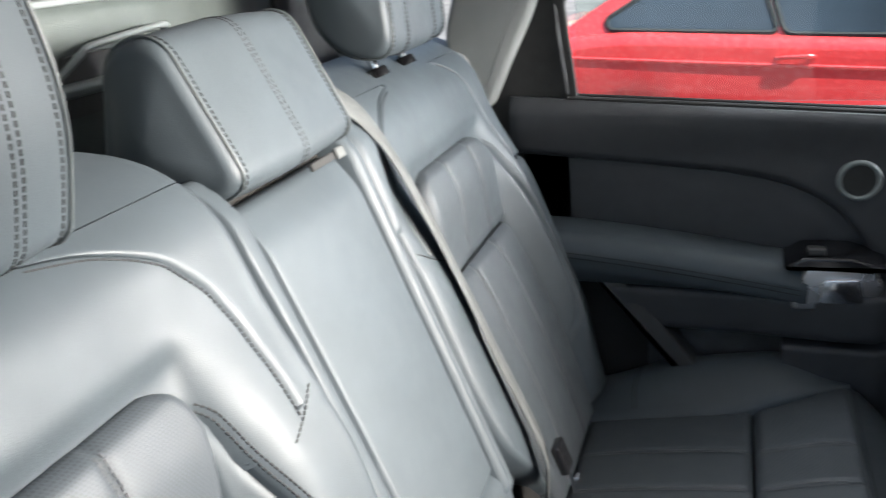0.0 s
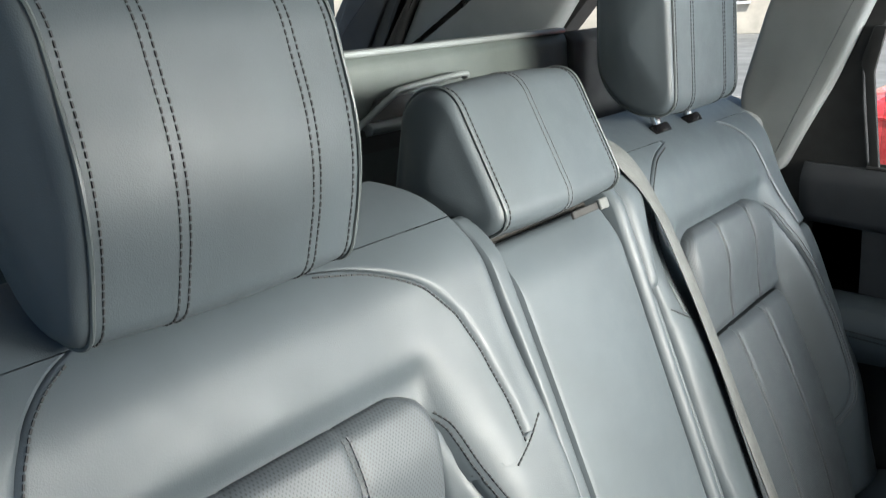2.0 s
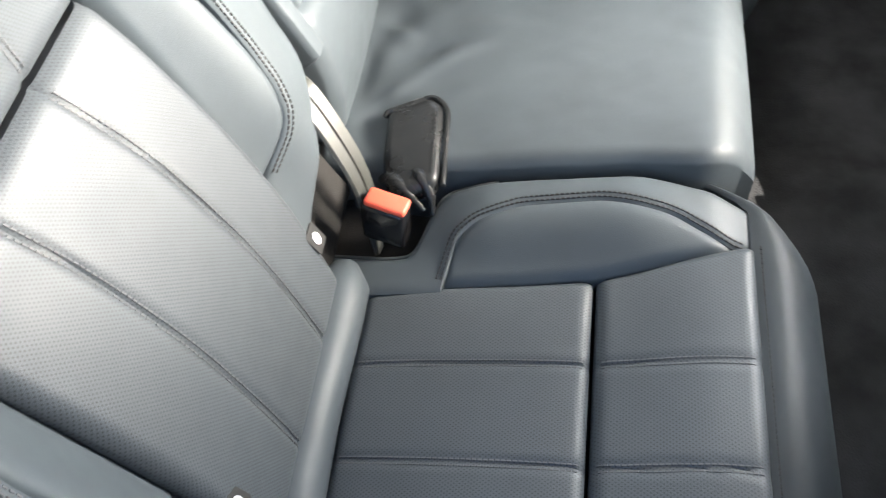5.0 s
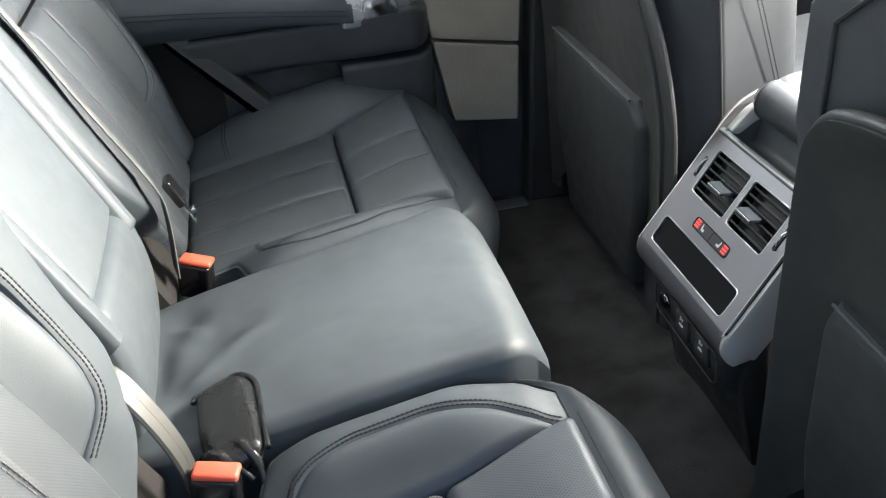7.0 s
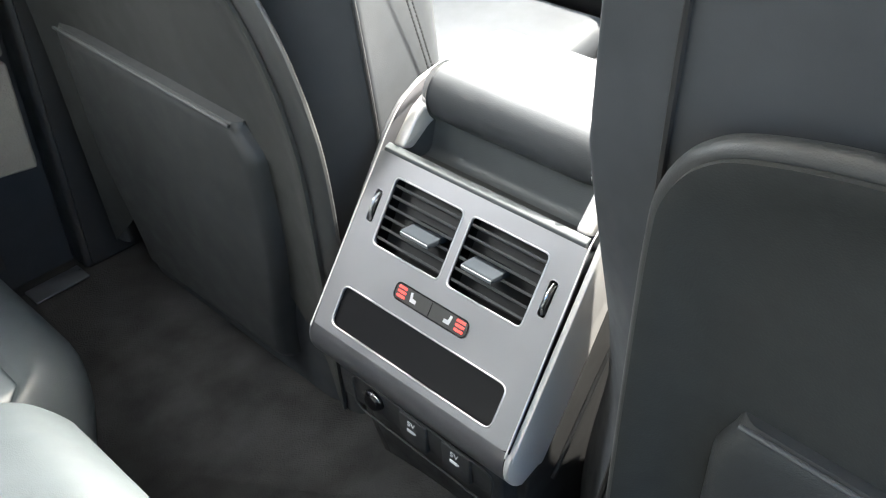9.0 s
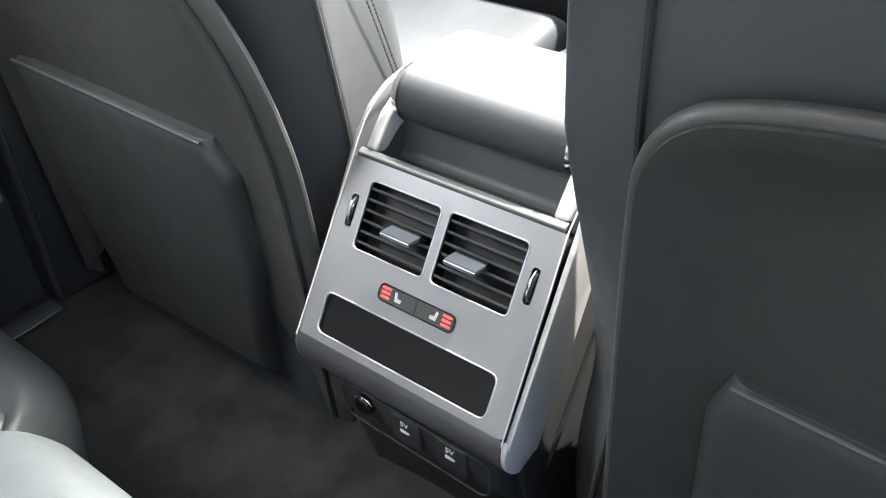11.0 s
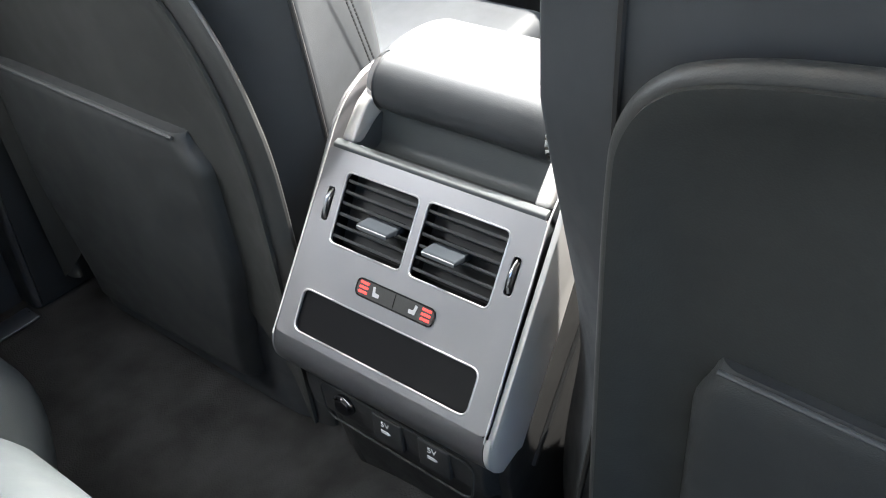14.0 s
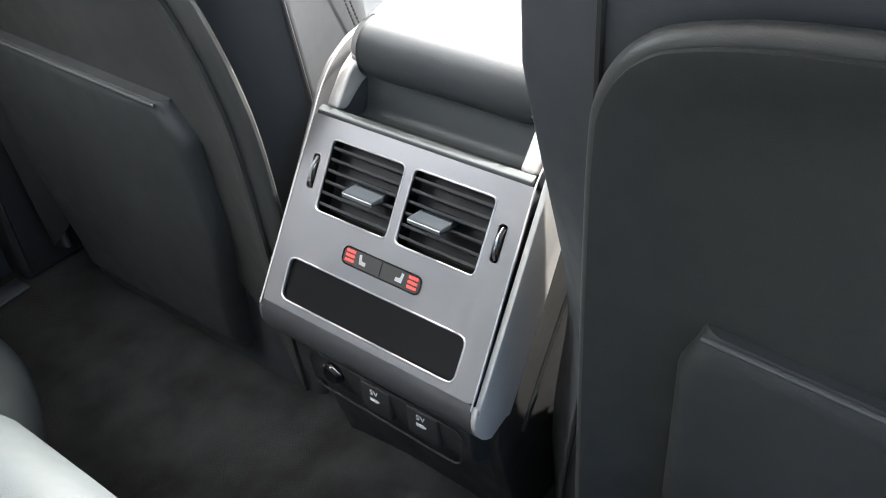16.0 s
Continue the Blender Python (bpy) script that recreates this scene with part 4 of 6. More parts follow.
# ---------------------------------------------------------------- far rear door
def far_door():
    d = thing("rear_door", (0.35, 0.72, 0.2), "closed dark rear door with a padded armrest", "car door")
    # upper trim under the window, with a swept lower edge
    D = lambda z, x, w: Vector((x, 0.716 - w, z))
    low_e = cur([(0.787, -0.10), (0.785, -0.05), (0.774, 0.112), (0.759, 0.292), (0.742, 0.378), (0.707, 0.446), (0.660, 0.490), (0.600, 0.520), (0.590, 0.80)])
    sill = lambda x: 0.880 - 0.047 * x
    bm, _ = sheet(low_e, sill, -0.075, 0.745, D, lambda z, x: 0.016 + 0.010 * sstep(z, 0.78, 0.85) - 0.012 * sstep(z, 0.855, 0.882), 24, 50, (0.012, 0.006, 0.004, 0.004), 0.016, 0.0, 0.03)
    part("upper_trim", bm, SOFT, d, "soft blue black upper trim")
    bm = bmesh.new()
    for o, r in ((0.0, 0.004), (0.012, 0.003)):
        tube(bm, [(x, 0.712 + o, sill(x) + 0.002 + o * 0.3) for x in (0.02, 0.25, 0.5, 0.76)], r, 8)
    part("window_strip", bm, RUBBER, d)
    part("middle_panel", boxed((-0.06, 0.722, 0.56), (0.745, 0.760, 0.80), 0.003), SOFT, d)
    # speaker
    bm = bmesh.new()
    ring = [(0.474 + 0.0285 * math.cos(t), 0.690, 0.757 + 0.0285 * math.sin(t)) for t in np.linspace(0, 2 * math.pi, 40, endpoint=False)]
    sp = part("speaker_ring", tube(bm, ring, 0.0042, 10, True), SATIN_DARK, d, "silver ring round the tweeter")
    bm = prism([(0.474 + 0.026 * math.cos(t), 0.757 + 0.026 * math.sin(t)) for t in np.linspace(0, 2 * math.pi, 32, endpoint=False)], XZ(0), 0.6895, 0.700)
    part("speaker_grille", bm, RUBBER, sp, "black tweeter grille")
    # armrest: a padded shelf running forward
    bm = bmesh.new()
    rows = []
    for k in range(25):
        x = -0.02 + 0.43 * k / 24
        zt = 0.668 - 0.045 * (max(0, x) / 0.4) ** 1.3
        pr = rounded([(0.635, zt - 0.030), (0.650, zt), (0.720, zt + 0.004), (0.720, 0.565), (0.662, 0.572), (0.640, zt - 0.060)], [0.014, 0.014, 0.003, 0.003, 0.01, 0.01], 4)
        rows.append([bm.verts.new((x, p[0], p[1])) for p in pr])
    for a, b in zip(rows, rows[1:]):
        for i in range(len(a)):
            bm.faces.new((a[i], a[(i + 1) % len(a)], b[(i + 1) % len(a)], b[i]))
    bm.faces.new(rows[0][::-1])
    bm.faces.new(rows[-1])
    arm = part("armrest", bm, LEATHER, d, "padded leather armrest")
    bm = bmesh.new()
    for off in (-0.028, -0.036):
        stitches(bm, [Vector((x, 0.6352, 0.664 - 0.045 * (max(0, x) / 0.4) ** 1.3 + off)) for x in np.linspace(0.0, 0.40, 40)], Vector((0, -1, 0)))
    part("stitching", bm, THREAD, arm)
    # grab handle with metal surround and switch pod
    bm = prism(rounded([(0.385, 0.555), (0.405, 0.628), (0.500, 0.634), (0.520, 0.600), (0.500, 0.560)], 0.012), XZ(0), 0.640, 0.72, 0.006)
    pull = part("pull_surround", bm, SATIN, d, "satin metal pull surround")
    part("pull_recess", prism(rounded([(0.425, 0.572), (0.430, 0.612), (0.485, 0.616), (0.492, 0.575)], 0.01), XZ(0), 0.632, 0.650, 0.003), CHROME, pull)
    part("switch_pod", prism(rounded([(0.37, 0.628), (0.40, 0.648), (0.47, 0.650), (0.525, 0.634), (0.50, 0.626)], 0.006), XZ(0), 0.630, 0.72, 0.005), GLOSSBLACK, pull)
    part("window_switch", boxed((0.405, 0.640, 0.648), (0.432, 0.660, 0.660), 0.003), BLACK, pull)
    # band under the armrest, rounded to a nose towards the front
    def loft(rows_xyz):
        bm = bmesh.new()
        rows = [[bm.verts.new(q) for q in r] for r in rows_xyz]
        for a, b in zip(rows, rows[1:]):
            for i in range(len(a)):
                bm.faces.new((a[i], a[(i + 1) % len(a)], b[(i + 1) % len(a)], b[i]))
        bm.faces.new(rows[0][::-1])
        bm.faces.new(rows[-1])
        bmesh.ops.recalc_face_normals(bm, faces=bm.faces)
        return bm

    rows = []
    for k in range(41):
        x = 0.09 + 0.462 * (1 - (1 - k / 40) ** 1.6)
        bul = 0.026 * sstep(x, 0.30, 0.48)
        n = max(0.0, (x - 0.505) / 0.0475)
        end = 0.075 * (1 - math.sqrt(max(0, 1 - n * n)))
        zt, zb = 0.576 + 0.016 * sstep(x, 0.36, 0.50) - 0.02 * n * n, 0.484 + 0.008 * sstep(x, 0.30, 0.50) + 0.006 * n * n
        pr = rounded([(0.668 - bul + end, zb + 0.006), (0.658 - bul + end, zt - 0.006), (0.735, zt), (0.735, zb)], [0.022, 0.014, 0.002, 0.002], 5)
        sh = 0.95 * (1 - k / 40) ** 9
        rows.append([(x + sh * (zt - q[1]), q[0], q[1]) for q in pr])
    part("lower_band", loft(rows), SOFT, d, "dark padded band below the armrest")
    rows = []
    for k in range(25):
        x = 0.38 + 0.180 * (1 - (1 - k / 24) ** 1.6)
        n = max(0.0, (x - 0.515) / 0.0455)
        end = 0.06 * (1 - math.sqrt(max(0, 1 - n * n)))
        pr = rounded([(0.682 + end, 0.24), (0.655 + end, 0.484), (0.735, 0.490), (0.735, 0.24)], [0.02, 0.012, 0.002, 0.002], 5)
        rows.append([(x, q[0], q[1]) for q in pr])
    part("door_pocket", loft(rows), SOFT, d, "dark door pocket")
    # carpet material only lends its lighter grey, which stands in for haze
    part("lower_skin", boxed((0.16, 0.722, 0.16), (0.64, 0.757, 0.555), 0.004), CARPET, d, "dark grey lower door skin, tone lifted for haze")
    # slanting trim along the wheel arch
    part("arch_trim", prism(rounded([(0.055, 0.602), (0.104, 0.598), (0.258, 0.418), (0.30, 0.32), (0.262, 0.32), (0.218, 0.418)], 0.006), XZ(0), 0.662, 0.715, 0.006), BLACK, d, "slanting dark door edge trim")
    # embossed front cheeks
    part("front_cheek", prism(rounded([(0.586, 0.330), (0.716, 0.312), (0.722, 0.464), (0.555, 0.496)], 0.006), XZ(0), 0.682, 0.74, 0.004), CHEEK, d, "grey ribbed lower door panel", sharp=True)
    part("front_cheek", prism(rounded([(0.553, 0.503), (0.722, 0.471), (0.735, 0.66), (0.535, 0.66)], 0.006), XZ(0), 0.682, 0.74, 0.004), CHEEK, d, "grey ribbed door panel", sharp=True)
    gl = part("window_glass", boxed((0.03, 0.745, 0.87), (0.80, 0.749, 1.38)), GLASS, d, sharp=True)
    gl.visible_shadow = False
    return d


CHEEK = mat("ribbed_trim", (0.23, 0.21, 0.18), 0.7, grain=1.0, gscale=330, vary=0.12)
far_door()
structure("pillar_lower", slab([(0.742, 0.10), (0.93, 0.10), (0.90, 1.399), (0.78, 1.399)], 0.71, 0.765, 0.01, 0.01), BLACK, "black lower pillar trim ahead of the far rear door")
structure("pillar_lower_near", slab([(0.78, 0.10), (0.90, 0.10), (0.88, 1.399), (0.80, 1.399)], -0.765, -0.69, 0.01, 0.01), BLACK, "black centre pillar trim on the open side")


def open_door():
    """The near rear door, swung open on its front hinges."""
    d = thing("rear_door", (0.86, -0.80, -0.05), "rear door standing wide open with dark inner trim", "car door")
    M = Matrix.Translation((0.86, -0.80, 0.0)) @ Matrix.Rotation(radians(72), 4, "Z")
    part("inner_panel", moved(prism(rounded([(0.0, -0.08), (0.0, 0.84), (-0.92, 0.88), (-0.96, 0.62), (-0.72, 0.20), (-0.66, -0.08)], 0.03), XZ(0), 0.0, -0.13, 0.02), M), SOFT, d, "dark inner trim panel")
    out = rounded([(0.0, 0.83), (-0.05, 1.34), (-0.70, 1.34), (-0.90, 0.86)], 0.05)
    part("window_frame", moved(tube(bmesh.new(), [(p[0], -0.08, p[1]) for p in out], 0.028, 8, True), M), RUBBER, d)
    g = part("window_glass", moved(prism(out, XZ(0), -0.078, -0.082), M), TINTED, d, "tinted window glass", sharp=True)
    g.visible_shadow = False
    return d


TINTED = glassy("tinted_glass", (0.35, 0.38, 0.37))
open_door()


# ---------------------------------------------------------------- rear face of the centre console
FT, FB = Vector((0.827, 0.515)), Vector((0.720, 0.358))
FD = (FB - FT).normalized()
FNn = Vector((FD.y, -FD.x))          # out of the face, towards the rear seats


def face_at(y, s, w):
    """A point on the sloping face: y across, s down from its top edge, w out of it."""
    p = FT + FD * s + FNn * w
    return Vector((p.x, y, p.y))


def rrect(y0, y1, s0, s1, r, n=6):
    return rounded([(y0, s0), (y1, s0), (y1, s1), (y0, s1)], r, n)


def lip_at(L, u):
    """The rolled lower edge of the fascia, u from its start to its tip."""
    t = u * radians(95)
    return FT + FD * (L - 0.010) + FD * 0.034 * math.sin(t) - FNn * 0.038 * (1 - math.cos(t))


def console():
    c = thing("rear_console", (0.85, 0, 0.12), "silver rear air vent console with heated seat buttons", "centre console")
    L = (FB - FT).length
    # silver fascia: one plate with real openings
    holes = [rrect(0.0045, 0.0875, 0.017, 0.083, 0.006), rrect(-0.0875, -0.0045, 0.017, 0.083, 0.006), rrect(-0.098, 0.100, 0.131, 0.172, 0.009),
             rrect(0.0955, 0.1045, 0.034, 0.067, 0.004), rrect(-0.1045, -0.0955, 0.034, 0.067, 0.004), rrect(-0.043, 0.043, 0.1005, 0.1165, 0.006)]
    outer = rounded([(-0.116, 0.0), (0.116, 0.0), (0.1205, L - 0.01), (-0.1205, L - 0.01)], 0.006)
    bm = bmesh.new()
    loops = []
    for pl in [outer] + holes:
        vs = [bm.verts.new(face_at(p[0], p[1], 0.0)) for p in pl]
        loops.append(vs)
        for i in range(len(vs)):
            bm.edges.new((vs[i], vs[(i + 1) % len(vs)]))
    bmesh.ops.triangle_fill(bm, use_beauty=True, use_dissolve=False, edges=bm.edges[:])
    r = bmesh.ops.extrude_face_region(bm, geom=bm.faces[:])
    bmesh.ops.translate(bm, verts=[q for q in r["geom"] if isinstance(q, bmesh.types.BMVert)], vec=Vector((-FNn.x, 0, -FNn.y)) * 0.004)
    bmesh.ops.recalc_face_normals(bm, faces=bm.faces)
    fas = part("fascia", bm, SILVER, c, "satin silver fascia", sharp=True)
    # rolled lower lip of the fascia
    bm = bmesh.new()
    rows = []
    for k in range(13):
        y = -0.1205 + 0.241 * k / 12
        row = []
        for j in range(10):
            p = lip_at(L, j / 9)
            row.append(bm.verts.new((p.x, y, p.y)))
        rows.append(row)
    for a, b in zip(rows, rows[1:]):
        for j in range(9):
            bm.faces.new((a[j], a[j + 1], b[j + 1], b[j]))
    bmesh.ops.solidify(bm, geom=list(bm.faces), thickness=0.003)
    part("lower_lip", bm, SILVER, fas)
    # bright bead along both sides and silver cheeks
    for s in (-1, 1):
        bead = [face_at(s * (0.1165 + 0.0045 * k / 10), L * k / 10 * 0.97, 0.001) for k in range(11)]
        top = [Vector((0.838, s * 0.1175, 0.530)), Vector((0.858, s * 0.1175, 0.550)), Vector((0.885, s * 0.1170, 0.563)), Vector((0.925, s * 0.116, 0.570))]
        part("edge_bead", tube(bmesh.new(), fine(top[::-1] + bead, 5), 0.0008, 8), SILVERB, c, "bright edge bead")
        arc = [lip_at(L, 1 - u / 8) for u in range(9)]
        pr = arc + rounded([(0.7245, 0.357), (0.8285, 0.514), (0.838, 0.530), (0.858, 0.550), (0.885, 0.563), (0.94, 0.571), (0.96, 0.545), (0.908, 0.520), (0.872, 0.480), (0.832, 0.414), (0.788, 0.345), (0.768, 0.316)], 0.006)[2:]
        # near cheek takes the brighter silver to stand in for sun on it
        part("side_cheek", prism(pr, XZ(0), s * 0.1207, s * (0.1265 if s < 0 else 0.1235), 0.0012), SILVERB if s < 0 else SILVER, c, "silver side trim, sunlit tone on the near side")
        pr = rounded([(0.775, 0.345), (0.885, 0.520), (0.96, 0.535), (1.02, 0.50), (1.30, 0.46), (1.30, 0.096), (0.80, 0.096), (0.76, 0.27)], 0.01)
        part("side_panel", prism(pr, XZ(0), s * 0.06, s * 0.117, 0.003), RUBBER, c, "black side panel")
        part("side_groove", tube(bmesh.new(), [(0.80, s * 0.118, 0.26), (0.86, s * 0.118, 0.345), (0.90, s * 0.118, 0.40)], 0.003, 6), HOUSING, c)
    # louvred vents
    for sy in (1, -1):
        y0, y1 = (0.0045, 0.0875) if sy > 0 else (-0.0875, -0.0045)
        bm = bmesh.new()
        box(bm, (y0, 0.017, -0.032), (y1, 0.083, -0.028))
        for lo, hi in (((y0 - 0.001, 0.016, -0.03), (y0, 0.084, -0.003)), ((y1, 0.016, -0.03), (y1 + 0.001, 0.084, -0.003)), ((y0, 0.016, -0.03), (y1, 0.017, -0.003)), ((y0, 0.083, -0.03), (y1, 0.084, -0.003))):
            box(bm, lo, hi)
        for q in bm.verts:
            q.co = face_at(*q.co)
        vent = part("air_vent", bm, GLOSSBLACK, fas, "black louvred air vent", sharp=True)
        vent_rim(vent, y0, y1, 0.017, 0.083, 0.006)
        for k in range(6):
            s = 0.0245 + 0.0102 * k
            bm = prism(rounded([(s - 0.0012, -0.002), (s + 0.0016, -0.003), (s + 0.0046, -0.017), (s + 0.0036, -0.018)], 0.0005, 2), lambda p, q, e: face_at(e, p, q), y0 + 0.001, y1 - 0.001)
            part("slat", bm, SLAT, vent)
        ym = (y0 + y1) / 2 + (-0.011 if sy > 0 else 0.009)
        bm = prism(rounded([(0.0440, -0.010), (0.0550, 0.0130), (0.0570, 0.0140), (0.0595, 0.0120), (0.0520, -0.012)], 0.001, 3), lambda p, q, e: face_at(e, p, q), ym - 0.017, ym + 0.017, 0.0012)
        tabk = part("vent_tab", bm, TAB, vent, "grey sliding vent tab")
        bm = prism(rounded([(0.0562, 0.0132), (0.0572, 0.0146), (0.0602, 0.0122), (0.0590, 0.0112)], 0.0004, 2), lambda p, q, e: face_at(e, p, q), ym - 0.0165, ym + 0.0165, 0.0004)
        part("tab_edge", bm, TABEDGE, tabk)
    # thumb wheels at both sides
    for sy in (1, -1):
        ym = 0.100 * sy
        bm = bmesh.new()
        prof = [(0.0505 + 0.020 * math.cos(t), -0.0175 + 0.020 * math.sin(t)) for t in np.linspace(0, 2 * math.pi, 36, endpoint=False)]
        part("thumb_wheel", prism(prof, lambda p, q, e: face_at(e, p, q), ym - 0.0026, ym + 0.0026, 0.0008), GLOSSBLACK, fas, "ribbed thumb wheel")
        part("wheel_band", tube(bmesh.new(), [face_at(ym + 0.0008, 0.0505 + 0.0203 * math.sin(t), -0.0175 + 0.0203 * math.cos(t)) for t in np.linspace(-0.75, 0.75, 14)], 0.0013, 8), SATIN, fas)
        part("wheel_well", prism(rrect(ym - 0.0045, ym + 0.0045, 0.034, 0.067, 0.004), lambda p, q, e: face_at(p, q, e), -0.020, -0.0165), GLOSSBLACK, fas)
        part("wheel_rim", tube(bmesh.new(), [face_at(p[0], p[1], -0.0003) for p in rrect(ym - 0.0045, ym + 0.0045, 0.034, 0.067, 0.004)], 0.0008, 6, True), SILVER, fas)
    # dark display panel with a bright lower rim
    bm = prism(rrect(-0.0978, 0.0998, 0.1312, 0.1718, 0.009), lambda p, q, e: face_at(p, q, e), -0.010, -0.0035)
    part("dark_panel", bm, MATTEBLACK, fas, "glossy black blank display panel", sharp=True)
    vent_rim(fas, -0.098, 0.100, 0.131, 0.172, 0.009)
    # heated seat switch strip
    bm = prism(rrect(-0.0428, 0.0428, 0.1007, 0.1163, 0.006), lambda p, q, e: face_at(p, q, e), -0.006, 0.0006)
    strip = part("switch_strip", bm, BLACK, fas, "black heated seat switch strip", sharp=True)
    part("strip_rim", tube(bmesh.new(), [face_at(p[0], p[1], 0.0006) for p in rrect(-0.0428, 0.0428, 0.1007, 0.1163, 0.006)], 0.0008, 6, True), GLOSSBLACK, strip)
    part("strip_divider", boxed_face(-0.0003, 0.0003, 0.102, 0.115, 0.0006, 0.0009), GLOSSBLACK, strip)
    for sy in (1, -1):
        for k in range(3):
            s = 0.1037 + 0.0042 * k
            y = 0.0345 * sy
            part("heat_lamp", boxed_face(y - 0.0048, y + 0.0048, s - 0.0011, s + 0.0011, 0.0006, 0.0012), LED, strip, "lit red heat level lamp")
        y = 0.0205 * sy
        o = -sy
        bm = bmesh.new()
        for q in ([(y - 0.0044 * o, 0.1040), (y - 0.0018 * o, 0.1032), (y - 0.0006 * o, 0.1084), (y + 0.0040 * o, 0.1088), (y + 0.0040 * o, 0.1122), (y - 0.0030 * o, 0.1122)],):
            vs = [bm.verts.new(face_at(p[0], p[1], 0.0010)) for p in q]
            bm.faces.new(vs)
        bmesh.ops.solidify(bm, geom=list(bm.faces), thickness=0.0004)
        part("seat_symbol", bm, WHITEPRINT, strip, sharp=True)
    # tray behind the fascia and the padded roll of the armrest
    pr = [(0.830, 0.506), (0.832, 0.515), (0.840, 0.515), (0.845, 0.497), (0.874, 0.499), (0.884, 0.540), (0.905, 0.545), (0.905, 0.48), (0.83, 0.48)]
    part("tray", prism(rounded(pr, [0.002, 0.002, 0.004, 0.006, 0.008, 0.004, 0.002, 0.002, 0.002]), XZ(0), -0.1075, 0.1075), TRAY, c, "black oddments tray")
    part("tray_lip", prism(rounded([(0.8265, 0.5150), (0.8275, 0.5185), (0.8345, 0.5205), (0.8360, 0.518), (0.829, 0.512)], 0.0015), XZ(0), -0.1125, 0.1125, 0.001), TRAY, c, "grey lip of the oddments tray")
    for s in (-1, 1):
        part("tray_end", prism(rounded([(0.838, 0.517), (0.860, 0.543), (0.885, 0.556), (0.915, 0.556), (0.915, 0.49), (0.845, 0.496)], 0.007), XZ(0), s * 0.0975, s * 0.1085, 0.004), TRAY, c)
        part("end_trim", prism(rounded([(0.834, 0.519), (0.859, 0.546), (0.886, 0.560), (0.912, 0.562), (0.912, 0.540), (0.872, 0.528), (0.848, 0.512)], 0.006), XZ(0), s * 0.0960, s * 0.1095, 0.003), SILVERB, c, "bright silver trim at the tray's end")
        part("hinge_cap", tube(bmesh.new(), [(0.890, s * 0.090, 0.558), (0.890, s * 0.095, 0.558), (0.890, s * 0.098, 0.558)], lambda t: 0.0288 - 0.003 * t, 28), CHROME, c, "bright armrest hinge cap")
    bm = bmesh.new()
    tube(bm, [(0.890, -0.092 + 0.184 * k / 16, 0.558 + 0.002 * math.sin(k / 16 * math.pi)) for k in range(17)], lambda t: 0.0285 - 0.003 * (abs(2 * t - 1)) ** 8, 28)
    part("armrest_roll", bm, FRONT_LEATHER, c, "padded leather roll at the armrest's rear end")
    # armrest lid running forward
    pr = rounded([(0.906, 0.552), (0.890, 0.578), (0.912, 0.587), (0.955, 0.589), (0.995, 0.580), (1.010, 0.560), (1.010, 0.545), (0.91, 0.545)], [0.006, 0.01, 0.012, 0.03, 0.02, 0.012, 0.004, 0.004])
    part("armrest_lid", prism(pr, XZ(0), -0.108, 0.108, 0.010), FRONT_LEATHER, c, "padded leather armrest lid")
    # lower black housing with sockets
    pr = rounded([(0.745, 0.345), (0.738, 0.300), (0.742, 0.262), (0.765, 0.245), (0.80, 0.096), (1.3, 0.096), (1.3, 0.44), (1.02, 0.49), (0.835, 0.50)], [0.004, 0.01, 0.01, 0.01, 0.004, 0.004, 0.01, 0.01, 0.01])
    low = part("lower_housing", prism(pr, XZ(0), -0.1065, 0.1065, 0.004), HOUSING, c, "black lower housing")
    part("socket_bezel", tube(bmesh.new(), [(0.7365, p[0], p[1]) for p in rounded([(0.085, 0.312), (-0.098, 0.306), (-0.095, 0.258), (0.082, 0.266)], 0.014)], 0.0012, 6, True), HOUSING, low)
    sock = part("power_socket", tube(bmesh.new(), [(0.750, 0.055, 0.292), (0.738, 0.055, 0.292), (0.734, 0.055, 0.292), (0.732, 0.055, 0.292)], lambda t: 0.0125 - 0.004 * t * t, 24), GLOSSBLACK, low, "round capped power socket")
    part("socket_ring", tube(bmesh.new(), [(0.7352, 0.055 + 0.012 * math.cos(t), 0.292 + 0.012 * math.sin(t)) for t in np.linspace(0.3, 2.6, 14)], 0.0012, 6), SATIN, sock)
    for y in (0.004, -0.051):
        part("usb_flap", boxed((0.7362, y - 0.020, 0.268), (0.745, y + 0.016, 0.304), 0.002), HOUSING, low, "black socket flap")
        cu = bpy.data.curves.new("five_volt_print", "FONT")
        cu.body = "5V"
        cu.size, cu.extrude, cu.align_x, cu.align_y = 0.0095, 0.0002, "CENTER", "CENTER"
        txt = bpy.data.objects.new("tmp", cu)
        scene.collection.objects.link(txt)
        bpy.context.view_layer.update()
        me = bpy.data.meshes.new_from_object(txt)
        bpy.data.objects.remove(txt)
        bm = bmesh.new()
        bm.from_mesh(me)
        bmesh.ops.rotate(bm, verts=bm.verts, cent=(0, 0, 0), matrix=Matrix(((0, 0, -1), (-1, 0, 0), (0, 1, 0))))
        bmesh.ops.translate(bm, verts=bm.verts, vec=(0.7358, y - 0.001, 0.296))
        part("five_volt_print", bm, WHITEPRINT, low, "white 5V marking", sharp=True)
        bm = bmesh.new()
        box(bm, (0.7356, y - 0.0045, 0.2845), (0.7361, y + 0.0045, 0.2885))
        box(bm, (0.7356, y - 0.0065, 0.2855), (0.7361, y - 0.0045, 0.2875))
        part("plug_symbol", bm, WHITEPRINT, low, sharp=True)
    return c


